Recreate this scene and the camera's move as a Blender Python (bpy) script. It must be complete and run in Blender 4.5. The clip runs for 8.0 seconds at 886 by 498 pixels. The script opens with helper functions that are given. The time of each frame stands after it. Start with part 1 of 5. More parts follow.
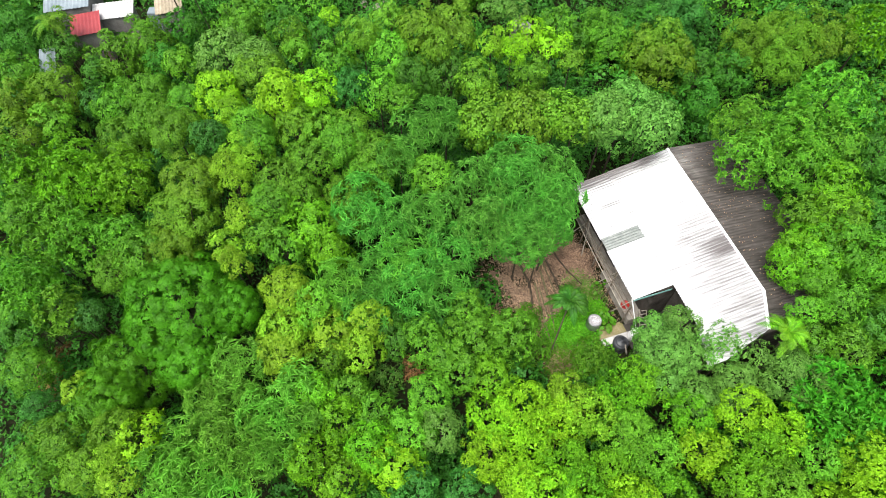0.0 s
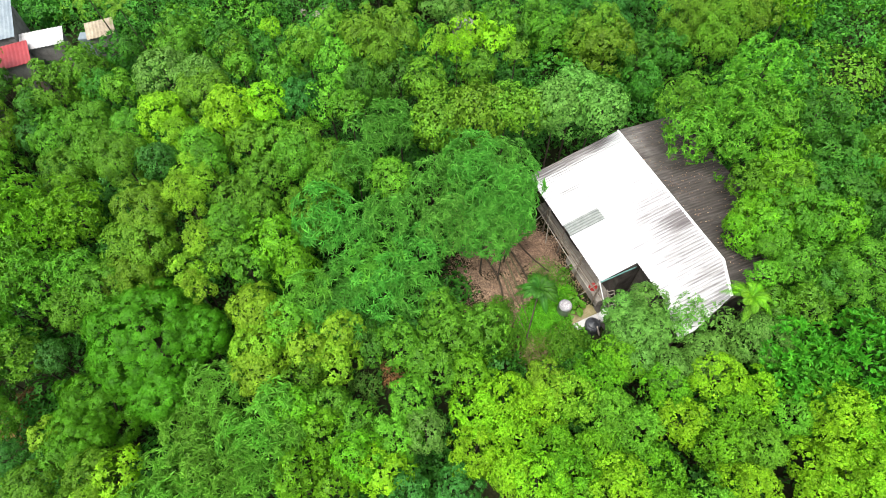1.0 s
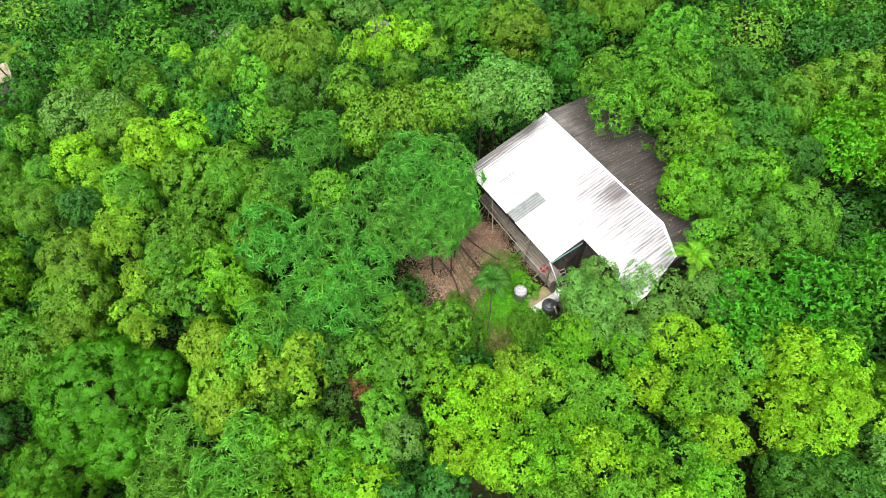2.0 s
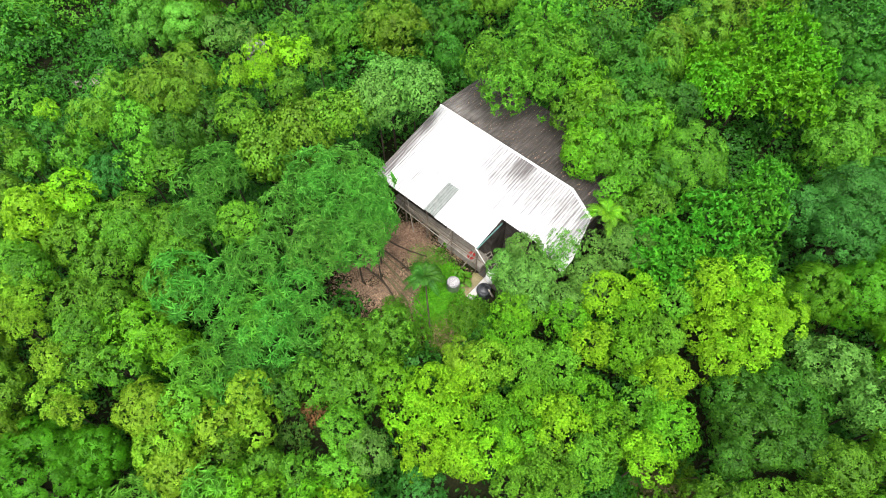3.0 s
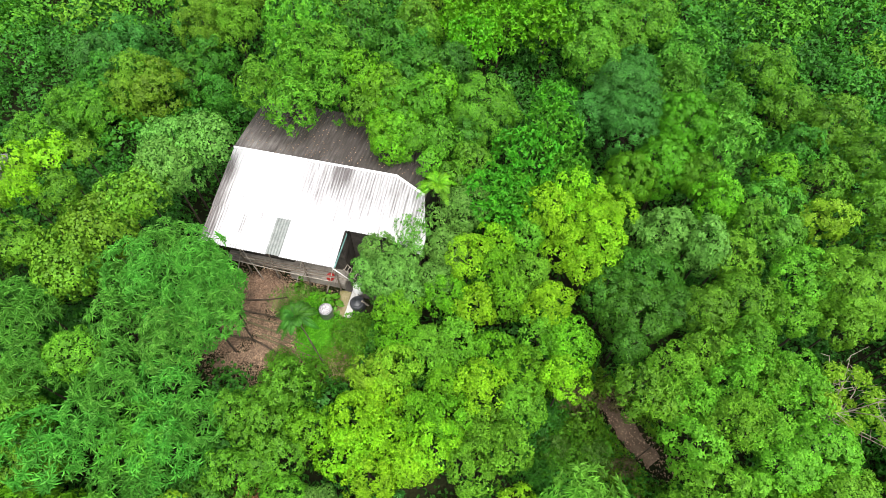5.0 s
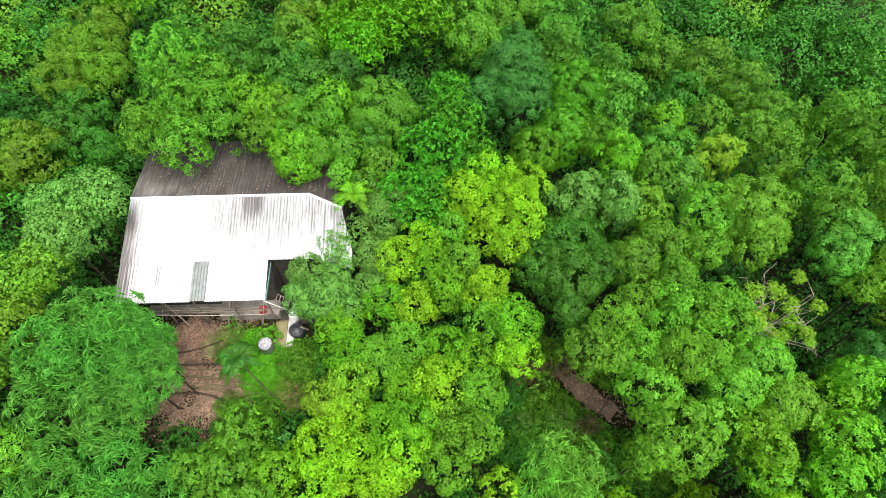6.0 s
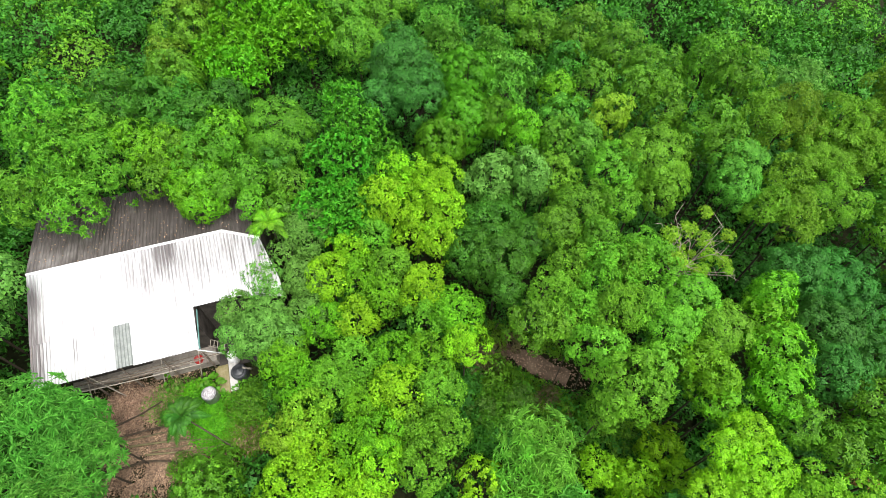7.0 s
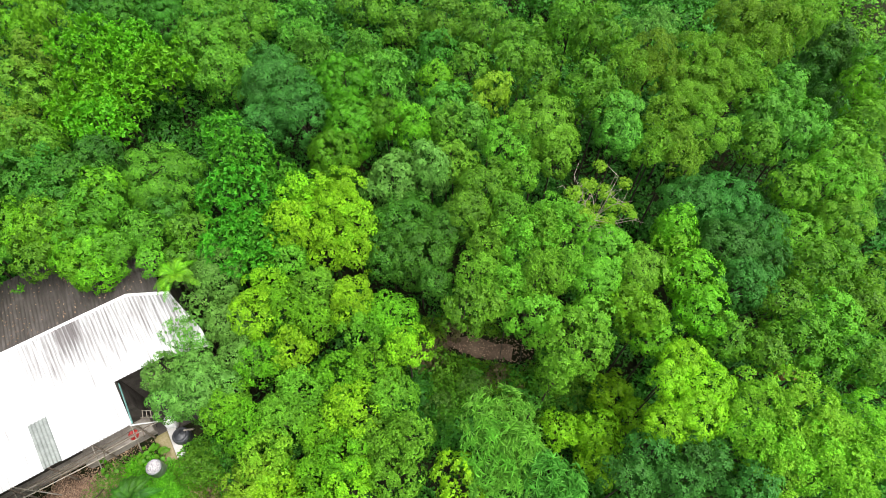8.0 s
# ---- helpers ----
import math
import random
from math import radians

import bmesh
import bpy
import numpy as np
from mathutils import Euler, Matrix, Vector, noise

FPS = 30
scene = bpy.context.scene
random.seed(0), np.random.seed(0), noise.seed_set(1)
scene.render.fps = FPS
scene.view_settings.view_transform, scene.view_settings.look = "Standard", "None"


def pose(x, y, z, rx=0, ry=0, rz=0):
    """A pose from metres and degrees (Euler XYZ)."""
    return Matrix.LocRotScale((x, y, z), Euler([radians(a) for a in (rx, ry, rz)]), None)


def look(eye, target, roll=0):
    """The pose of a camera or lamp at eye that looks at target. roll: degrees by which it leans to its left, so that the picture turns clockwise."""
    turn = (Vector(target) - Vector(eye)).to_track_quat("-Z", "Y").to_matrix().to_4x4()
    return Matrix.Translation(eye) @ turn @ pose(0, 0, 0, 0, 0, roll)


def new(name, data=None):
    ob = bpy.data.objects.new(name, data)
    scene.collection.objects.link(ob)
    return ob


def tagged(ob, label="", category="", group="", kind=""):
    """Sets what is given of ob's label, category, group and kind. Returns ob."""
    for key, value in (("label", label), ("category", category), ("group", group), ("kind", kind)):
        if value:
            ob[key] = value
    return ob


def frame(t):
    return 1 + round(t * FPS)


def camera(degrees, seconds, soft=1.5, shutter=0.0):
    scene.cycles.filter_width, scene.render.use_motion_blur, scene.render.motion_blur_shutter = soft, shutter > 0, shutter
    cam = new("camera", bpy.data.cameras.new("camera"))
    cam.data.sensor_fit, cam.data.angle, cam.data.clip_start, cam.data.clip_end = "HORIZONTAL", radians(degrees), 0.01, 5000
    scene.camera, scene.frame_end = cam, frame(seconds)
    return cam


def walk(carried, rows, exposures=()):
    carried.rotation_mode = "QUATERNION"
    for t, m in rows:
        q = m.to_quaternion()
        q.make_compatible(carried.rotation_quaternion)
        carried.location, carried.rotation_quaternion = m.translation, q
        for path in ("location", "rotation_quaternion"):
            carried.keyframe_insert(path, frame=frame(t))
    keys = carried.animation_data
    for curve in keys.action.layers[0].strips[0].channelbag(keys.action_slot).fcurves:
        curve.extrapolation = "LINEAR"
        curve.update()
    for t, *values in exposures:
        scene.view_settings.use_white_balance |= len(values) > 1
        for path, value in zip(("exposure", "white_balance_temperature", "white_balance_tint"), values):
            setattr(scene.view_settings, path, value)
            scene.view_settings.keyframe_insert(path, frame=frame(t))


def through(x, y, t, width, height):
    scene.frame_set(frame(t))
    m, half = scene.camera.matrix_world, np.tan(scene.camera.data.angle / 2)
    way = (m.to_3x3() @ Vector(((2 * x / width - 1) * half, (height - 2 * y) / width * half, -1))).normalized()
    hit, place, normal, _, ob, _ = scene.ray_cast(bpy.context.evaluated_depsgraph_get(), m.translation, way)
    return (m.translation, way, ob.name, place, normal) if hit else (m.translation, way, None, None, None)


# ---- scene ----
# light and exposure
EXPOSURE, SKY, SUN, SUN_TURN = 1.88, 0.080, 1.75, 215.0


def FILL_TOP(x, y):
    """Height of the lower canopy."""
    return 2.0 + 2.2 * min(max((x + y - 10) / 25, -0.8), 1.0)


# ---- camera and its flight ----
cam = camera(73.34, 8.0, soft=0.7)
PITCH = -58.456
# seconds, x, y, z, heading to the right in degrees
FLIGHT = [
    (0.0, 0.000, 0.000, 32.016, 0.000),
    (0.5, -0.064, -0.015, 32.013, 3.292),
    (1.0, -0.178, 0.011, 32.015, 6.830),
    (1.5, -0.289, 0.058, 32.013, 11.169),
    (1.7, -0.336, 0.087, 32.010, 13.251),
    (2.8, -0.413, 0.184, 31.988, 27.887),
    (3.0, -0.461, 0.222, 31.987, 30.875),
    (3.5, -0.544, 0.336, 31.987, 38.169),
    (4.0, -0.650, 0.488, 31.990, 45.251),
    (4.5, -0.739, 0.666, 31.995, 52.357),
    (4.7, -0.767, 0.740, 31.997, 55.222),
    (5.8, -0.919, 1.110, 32.039, 70.981),
    (6.0, -0.930, 1.170, 32.032, 73.831),
    (6.5, -0.945, 1.355, 32.002, 81.052),
    (7.0, -0.928, 1.484, 31.991, 88.074),
    (7.5, -0.902, 1.634, 31.989, 95.796),
    (8.0, -0.881, 1.763, 31.986, 103.861),
]
walk(cam, [(t, pose(x, y, z, 90 + PITCH, 0, -turn)) for t, x, y, z, turn in FLIGHT], [(0.0, EXPOSURE), (8.0, EXPOSURE)])

# ---- light: bright overcast sky with a veiled high sun ----
world = bpy.data.worlds.new("overcast_sky")
scene.world = world
world.use_nodes = True
_n, _l = world.node_tree.nodes, world.node_tree.links
_sky = _n.new("ShaderNodeTexSky")
_sky.sky_type, _sky.sun_disc = "NISHITA", False
_sky.sun_elevation, _sky.sun_rotation = radians(68), radians(SUN_TURN)
_sky.air_density, _sky.dust_density, _sky.ozone_density = 1.0, 3.0, 1.0
_soft = _n.new("ShaderNodeHueSaturation")
_soft.inputs["Saturation"].default_value = 0.35
_l.new(_sky.outputs[0], _soft.inputs["Color"])
_l.new(_soft.outputs[0], _n["Background"].inputs["Color"])
_n["Background"].inputs["Strength"].default_value = SKY
_sun = bpy.data.lights.new("sun", "SUN")
_sun.energy, _sun.angle, _sun.color = SUN, radians(55), (1.0, 0.96, 0.9)
sun = new("sun", _sun)
_e, _a = radians(68), radians(SUN_TURN)
sun.matrix_world = look((0, 0, 60), Vector((0, 0, 60)) - Vector((math.sin(_a) * math.cos(_e), math.cos(_a) * math.cos(_e), math.sin(_e))))

# ---- materials ----
def material(name):
    m = bpy.data.materials.new(name)
    m.use_nodes = True
    nt = m.node_tree
    return m, nt, nt.nodes["Principled BSDF"]


def node(nt, kind, operation=None, data_type=None, blend_type=None, interpolation_type=None, **values):
    n = nt.nodes.new(kind)
    if operation:
        n.operation = operation
    if data_type:
        n.data_type = data_type
    if blend_type:
        n.blend_type = blend_type
    if interpolation_type:
        n.interpolation_type = interpolation_type
    for key, v in values.items():
        n.inputs[key].default_value = v
    return n


def ramp(nt, fac, stops):
    r = nt.nodes.new("ShaderNodeValToRGB")
    while len(r.color_ramp.elements) < len(stops):
        r.color_ramp.elements.new(0.5)
    for e, (p, c) in zip(r.color_ramp.elements, stops):
        e.position, e.color = p, (*c, 1)
    nt.links.new(fac, r.inputs[0])
    return r.outputs[0]


def leaf_material(name, colour, young, spread=0.16, through=0.25):
    """Leaf with its own shade per leaf and per tree, lit through from behind."""
    m, nt, b = material(name)
    geo = nt.nodes.new("ShaderNodeNewGeometry")
    info = nt.nodes.new("ShaderNodeObjectInfo")
    dark = tuple(c * (1 - spread) for c in colour)
    col = ramp(nt, geo.outputs["Random Per Island"], [(0.0, dark), (0.5, colour), (1.0, tuple(0.4 * a + 0.6 * c for a, c in zip(colour, young)))])
    hsv = nt.nodes.new("ShaderNodeHueSaturation")
    nt.links.new(col, hsv.inputs["Color"])
    for socket, lo, hi in (("Hue", 0.491, 0.509), ("Value", 0.87, 1.13)):
        mr = node(nt, "ShaderNodeMapRange", **{"To Min": lo, "To Max": hi})
        nt.links.new(info.outputs["Random"], mr.inputs["Value"])
        nt.links.new(mr.outputs[0], hsv.inputs[socket])
    # branch-sized patches of younger and older leaves
    tc = nt.nodes.new("ShaderNodeTexCoord")
    patch = node(nt, "ShaderNodeTexNoise", Scale=1.7, Detail=2.0)
    nt.links.new(tc.outputs["Object"], patch.inputs["Vector"])
    age = node(nt, "ShaderNodeMapRange", **{"From Min": 0.3, "From Max": 0.7, "To Min": 0.68, "To Max": 1.36})
    nt.links.new(patch.outputs[0], age.inputs["Value"])
    hsv2 = nt.nodes.new("ShaderNodeHueSaturation")
    nt.links.new(hsv.outputs[0], hsv2.inputs["Color"])
    nt.links.new(age.outputs[0], hsv2.inputs["Value"])
    hsv = hsv2
    b.inputs["Roughness"].default_value = 0.55
    b.inputs["Specular IOR Level"].default_value = 0.18
    nt.links.new(hsv.outputs[0], b.inputs["Base Color"])
    tr = nt.nodes.new("ShaderNodeBsdfTranslucent")
    warm = node(nt, "ShaderNodeMix", data_type="RGBA", blend_type="MULTIPLY")
    warm.inputs[0].default_value = 1.0
    warm.inputs[7].default_value = (1.1, 1.3, 0.5, 1)
    nt.links.new(hsv.outputs[0], warm.inputs[6])
    nt.links.new(warm.outputs[2], tr.inputs["Color"])
    mix = nt.nodes.new("ShaderNodeMixShader")
    mix.inputs[0].default_value = through
    nt.links.new(b.outputs[0], mix.inputs[1])
    nt.links.new(tr.outputs[0], mix.inputs[2])
    nt.links.new(mix.outputs[0], nt.nodes["Material Output"].inputs["Surface"])
    return m


def rough_material(name, a, b_, scale=3.0, rough=0.85, bump=0.3, fine=40.0, metal=0.0):
    """Two-tone surface with patches and grain."""
    m, nt, b = material(name)
    tc = nt.nodes.new("ShaderNodeTexCoord")
    n1 = node(nt, "ShaderNodeTexNoise", Scale=scale, Detail=6.0, Roughness=0.65)
    n2 = node(nt, "ShaderNodeTexNoise", Scale=fine, Detail=3.0)
    for n in (n1, n2):
        nt.links.new(tc.outputs["Object"], n.inputs["Vector"])
    mx = node(nt, "ShaderNodeMath", operation="MULTIPLY_ADD")
    mx.inputs[1].default_value, mx.inputs[2].default_value = 0.35, -0.17
    nt.links.new(n2.outputs[0], mx.inputs[0])
    ad = node(nt, "ShaderNodeMath", operation="ADD")
    nt.links.new(n1.outputs[0], ad.inputs[0])
    nt.links.new(mx.outputs[0], ad.inputs[1])
    nt.links.new(ramp(nt, ad.outputs[0], [(0.32, a), (0.68, b_)]), b.inputs["Base Color"])
    bp = node(nt, "ShaderNodeBump", Strength=bump, Distance=0.02)
    nt.links.new(ad.outputs[0], bp.inputs["Height"])
    nt.links.new(bp.outputs[0], b.inputs["Normal"])
    b.inputs["Roughness"].default_value = rough
    b.inputs["Specular IOR Level"].default_value = 0.5 if rough < 0.7 else 0.15
    b.inputs["Metallic"].default_value = metal
    return m


# house frame: s runs along the ridge, q out from it towards the yard
HX, HY = 13.49, 23.80
SD = Vector((0.3067, -0.9518))
QD = Vector((-0.9518, -0.3067))


def house_axes(nt):
    geo = nt.nodes.new("ShaderNodeNewGeometry")
    off = node(nt, "ShaderNodeVectorMath", operation="SUBTRACT")
    off.inputs[1].default_value = (HX, HY, 0)
    nt.links.new(geo.outputs["Position"], off.inputs[0])
    outs = []
    for d in (SD, QD):
        dot = node(nt, "ShaderNodeVectorMath", operation="DOT_PRODUCT")
        dot.inputs[1].default_value = (d.x, d.y, 0)
        nt.links.new(off.outputs[0], dot.inputs[0])
        outs.append(dot.outputs["Value"])
    return outs


def math_node(nt, op, a, b=None, c=None):
    n = nt.nodes.new("ShaderNodeMath")
    n.operation = op
    for i, v in enumerate((a, b, c)):
        if v is None:
            continue
        if isinstance(v, (int, float)):
            n.inputs[i].default_value = v
        else:
            nt.links.new(v, n.inputs[i])
    return n.outputs[0]


def bump_1d(nt, v, lo, hi, soft):
    """1 between lo and hi, fading over soft."""
    a = node(nt, "ShaderNodeMapRange", interpolation_type="SMOOTHSTEP", **{"From Min": lo - soft, "From Max": lo + soft})
    b = node(nt, "ShaderNodeMapRange", interpolation_type="SMOOTHSTEP", **{"From Min": hi + soft, "From Max": hi - soft})
    nt.links.new(v, a.inputs["Value"])
    nt.links.new(v, b.inputs["Value"])
    return math_node(nt, "MULTIPLY", a.outputs[0], b.outputs[0])


def streaks(nt, s, q, across, along, seed):
    cx = nt.nodes.new("ShaderNodeCombineXYZ")
    nt.links.new(math_node(nt, "MULTIPLY", s, across), cx.inputs[0])
    nt.links.new(math_node(nt, "MULTIPLY", q, along), cx.inputs[1])
    cx.inputs[2].default_value = seed
    n = node(nt, "ShaderNodeTexNoise", Scale=1.0, Detail=5.0, Roughness=0.6)
    nt.links.new(cx.outputs[0], n.inputs["Vector"])
    return n.outputs[0]


def white_sheet_material():
    """White-painted corrugated sheet with black mould running down from the ridge."""
    m, nt, b = material("white_painted_sheet")
    s, q = house_axes(nt)
    fine = streaks(nt, s, q, 17.0, 0.7, 1.7)
    broad = streaks(nt, s, q, 1.9, 0.4, 6.1)
    # stripes at the rib pitch: dirt plus painted rib shading, so the corrugation shows
    rib_dirt_shade = math_node(nt, "SINE", math_node(nt, "MULTIPLY", s, 34.9))
    heavy = math_node(nt, "MULTIPLY", bump_1d(nt, s, 6.35, 7.5, 0.25), bump_1d(nt, q, -0.5, 0.9, 0.9))
    wide = math_node(nt, "MULTIPLY", bump_1d(nt, s, 4.6, 12.8, 1.4), bump_1d(nt, q, -0.5, 2.7, 1.6))
    strip = math_node(nt, "MULTIPLY", bump_1d(nt, s, 2.05, 2.2, 0.05), bump_1d(nt, q, 3.85, 5.2, 0.25))
    gable = math_node(nt, "MULTIPLY", bump_1d(nt, s, -0.5, 0.6, 0.55), bump_1d(nt, q, 0.6, 6.0, 0.9))
    mask = math_node(nt, "ADD", math_node(nt, "MULTIPLY", heavy, 0.25), math_node(nt, "ADD", math_node(nt, "MULTIPLY", wide, 0.20), math_node(nt, "MULTIPLY", gable, 0.44)))
    mask = math_node(nt, "MULTIPLY_ADD", strip, 0.25, mask)
    f = math_node(nt, "MULTIPLY_ADD", fine, 0.74, math_node(nt, "MULTIPLY", broad, 0.30))
    f = math_node(nt, "MULTIPLY_ADD", rib_dirt_shade, 0.095, math_node(nt, "ADD", f, mask))
    col = ramp(nt, f, [(0.50, (0.50, 0.505, 0.51)), (0.64, (0.37, 0.37, 0.372)), (0.78, (0.21, 0.203, 0.203)), (0.92, (0.085, 0.075, 0.075))])
    nt.links.new(col, b.inputs["Base Color"])
    b.inputs["Roughness"].default_value = 0.5
    return m


def dark_sheet_material():
    """Grey-brown weathered sheet under dripping trees."""
    m, nt, b = material("weathered_sheet")
    s, q = house_axes(nt)
    fine = streaks(nt, s, q, 6.0, 0.8, 3.3)
    broad = streaks(nt, s, q, 0.7, 0.6, 9.2)
    f = math_node(nt, "MULTIPLY_ADD", fine, 0.5, math_node(nt, "MULTIPLY", broad, 0.55))
    edge = math_node(nt, "MULTIPLY", bump_1d(nt, s, -1.0, 3.0, 1.6), bump_1d(nt, q, -1.6, 0.5, 0.9))
    f = math_node(nt, "MULTIPLY_ADD", edge, 0.16, f)
    col = ramp(nt, f, [(0.36, (0.024, 0.020, 0.017)), (0.56, (0.056, 0.048, 0.043)), (0.72, (0.12, 0.108, 0.10)), (0.86, (0.22, 0.21, 0.20))])
    nt.links.new(col, b.inputs["Base Color"])
    b.inputs["Roughness"].default_value = 0.62
    return m


def ground_material():
    m, nt, b = material("shade_darkened_soil")
    tc = nt.nodes.new("ShaderNodeTexCoord")
    n1 = node(nt, "ShaderNodeTexNoise", Scale=0.45, Detail=8.0, Roughness=0.65)
    n2 = node(nt, "ShaderNodeTexNoise", Scale=9.0, Detail=6.0, Roughness=0.7)
    for n in (n1, n2):
        nt.links.new(tc.outputs["Object"], n.inputs["Vector"])
    f = math_node(nt, "MULTIPLY_ADD", n2.outputs[0], 0.5, math_node(nt, "MULTIPLY", n1.outputs[0], 0.5))
    # near-black tones: the shade in gaps between crowns is put into the soil colour
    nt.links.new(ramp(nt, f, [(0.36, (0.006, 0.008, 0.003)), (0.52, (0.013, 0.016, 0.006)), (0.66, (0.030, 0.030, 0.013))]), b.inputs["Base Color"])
    b.inputs["Roughness"].default_value = 0.95
    b.inputs["Specular IOR Level"].default_value = 0.08
    bp = node(nt, "ShaderNodeBump", Strength=0.6, Distance=0.05)
    nt.links.new(f, bp.inputs["Height"])
    nt.links.new(bp.outputs[0], b.inputs["Normal"])
    return m


LEAF = {
    "m": leaf_material("leaf_mid_green", (0.066, 0.198, 0.0112), (0.130, 0.318, 0.0155)),
    "l": leaf_material("leaf_light_green", (0.092, 0.266, 0.0145), (0.160, 0.385, 0.021)),
    "y": leaf_material("leaf_yellow_green", (0.158, 0.382, 0.0090), (0.258, 0.490, 0.0130)),
    "yy": leaf_material("leaf_lime", (0.148, 0.320, 0.013), (0.240, 0.405, 0.030)),
    "br": leaf_material("leaf_bright_green", (0.086, 0.262, 0.0075), (0.160, 0.390, 0.0110)),
    "d": leaf_material("leaf_dark_green", (0.037, 0.145, 0.0112), (0.075, 0.225, 0.0155)),
    "b": leaf_material("leaf_blue_green", (0.034, 0.150, 0.0195), (0.062, 0.215, 0.0285)),
    "o": leaf_material("leaf_olive", (0.090, 0.212, 0.0115), (0.155, 0.300, 0.0165)),
    "g": leaf_material("leaf_grey_green", (0.0909, 0.2392, 0.03384), (0.1521, 0.3374, 0.05436)),
    "k": leaf_material("leaf_bamboo", (0.068, 0.258, 0.0270), (0.165, 0.430, 0.0650)),
    "q": leaf_material("leaf_bamboo_fresh", (0.112, 0.330, 0.0290), (0.205, 0.475, 0.0620)),
    "n": leaf_material("leaf_dull_green", (0.088, 0.215, 0.0300), (0.150, 0.310, 0.0480)),
    "w": leaf_material("leaf_pale_green", (0.070, 0.228, 0.0190), (0.138, 0.340, 0.0340)),
    "h": leaf_material("leaf_fresh_green", (0.070, 0.240, 0.0140), (0.155, 0.370, 0.0240)),
    "v": leaf_material("leaf_vine_bright", (0.076, 0.262, 0.0068), (0.140, 0.370, 0.0110)),
    "u": leaf_material("leaf_vine_mid", (0.050, 0.225, 0.0110), (0.105, 0.310, 0.0150)),
    "f": leaf_material("leaf_feathery", (0.058, 0.196, 0.0064), (0.090, 0.250, 0.0092)),
    "t": leaf_material("leaf_olive_tuft", (0.096, 0.228, 0.0125), (0.160, 0.325, 0.0190)),
    "r": leaf_material("leaf_dying_red", (0.2, 0.115, 0.0444), (0.34, 0.17, 0.0622)),
    # deep green; on understorey and undergrowth it paints the shade of canopy gaps
    "s": leaf_material("leaf_deep_green_gap_shade", (0.0275, 0.1063, 0.0096), (0.0575, 0.1812, 0.0138)),
    "c": leaf_material("leaf_creeper", (0.072, 0.255, 0.0072), (0.145, 0.370, 0.0110)),
    "e": leaf_material("leaf_pale_lime", (0.130, 0.350, 0.0150), (0.220, 0.455, 0.0230)),
    "x": leaf_material("leaf_withered", (0.105, 0.095, 0.040), (0.200, 0.165, 0.080)),
    "dry": leaf_material("leaf_litter_dry", (0.31, 0.205, 0.14), (0.56, 0.43, 0.30), 0.6, 0.1),
}
BARK = rough_material("bark", (0.022, 0.018, 0.012), (0.075, 0.062, 0.045), 4.0)
TWIG = rough_material("pale_dead_wood", (0.17, 0.14, 0.11), (0.36, 0.31, 0.26), 6.0)
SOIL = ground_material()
WHITE_SHEET = white_sheet_material()
DARK_SHEET = dark_sheet_material()
GREY_SHEET = rough_material("bleached_plastic_sheet", (0.11, 0.122, 0.115), (0.20, 0.218, 0.205), 2.5, 0.5, 0.15, 14.0)
CONCRETE = rough_material("stained_concrete", (0.16, 0.14, 0.12), (0.36, 0.33, 0.29), 1.8, 0.9, 0.4, 25.0)
WALL = rough_material("dark_plaster", (0.028, 0.024, 0.021), (0.095, 0.083, 0.073), 1.4, 0.9, 0.4, 20.0)
WHITEWASH = rough_material("whitewash", (0.34, 0.33, 0.31), (0.50, 0.49, 0.48), 2.0, 0.8, 0.3, 18.0)
DARK_WOOD = rough_material("dark_bamboo", (0.028, 0.021, 0.014), (0.085, 0.066, 0.046), 5.0, 0.8, 0.3, 50.0)
OLD_WOOD = rough_material("old_wood", (0.09, 0.07, 0.055), (0.24, 0.20, 0.16), 5.0, 0.85, 0.3, 50.0)
PALE_WOOD = rough_material("pale_pole", (0.24, 0.21, 0.17), (0.45, 0.41, 0.35), 4.0, 0.8)
BAMBOO_POLE = rough_material("felled_bamboo", (0.06, 0.055, 0.022), (0.15, 0.13, 0.06), 3.0, 0.6)
STEEL = rough_material("dull_steel", (0.26, 0.26, 0.27), (0.42, 0.42, 0.42), 3.0, 0.38, 0.1, 30.0, 0.85)
BLACK_PLASTIC = rough_material("black_plastic", (0.022, 0.024, 0.028), (0.05, 0.053, 0.06), 2.0, 0.45, 0.1)
CRUMPLE = rough_material("crumpled_sheet", (0.20, 0.18, 0.20), (0.48, 0.47, 0.48), 6.0, 0.4, 0.3, 30.0)
WHITE_PLASTIC = rough_material("white_plastic", (0.70, 0.70, 0.69), (0.82, 0.82, 0.82), 2.0, 0.4, 0.1)
RED_PLASTIC = rough_material("red_plastic", (0.34, 0.012, 0.010), (0.46, 0.022, 0.016), 2.0, 0.4, 0.05)
RED_SHEET = rough_material("red_sheet", (0.20, 0.022, 0.026), (0.29, 0.042, 0.046), 0.8, 0.5, 0.2, 10.0)
BLUE_SHEET = rough_material("pale_blue_sheet", (0.12, 0.155, 0.18), (0.22, 0.26, 0.28), 0.9, 0.5, 0.2, 10.0)
TEAL_PAINT = rough_material("teal_paint", (0.10, 0.26, 0.24), (0.20, 0.38, 0.35), 2.0, 0.6, 0.2)
EARTH = rough_material("bare_earth", (0.070, 0.048, 0.033), (0.19, 0.135, 0.095), 0.9, 0.95, 0.5, 16.0)
# concrete darkened to paint the shade that lies over the court
COURT_SHADE = rough_material("shaded_concrete", (0.016, 0.013, 0.011), (0.05, 0.042, 0.035), 1.5, 0.6, 0.3, 20.0)
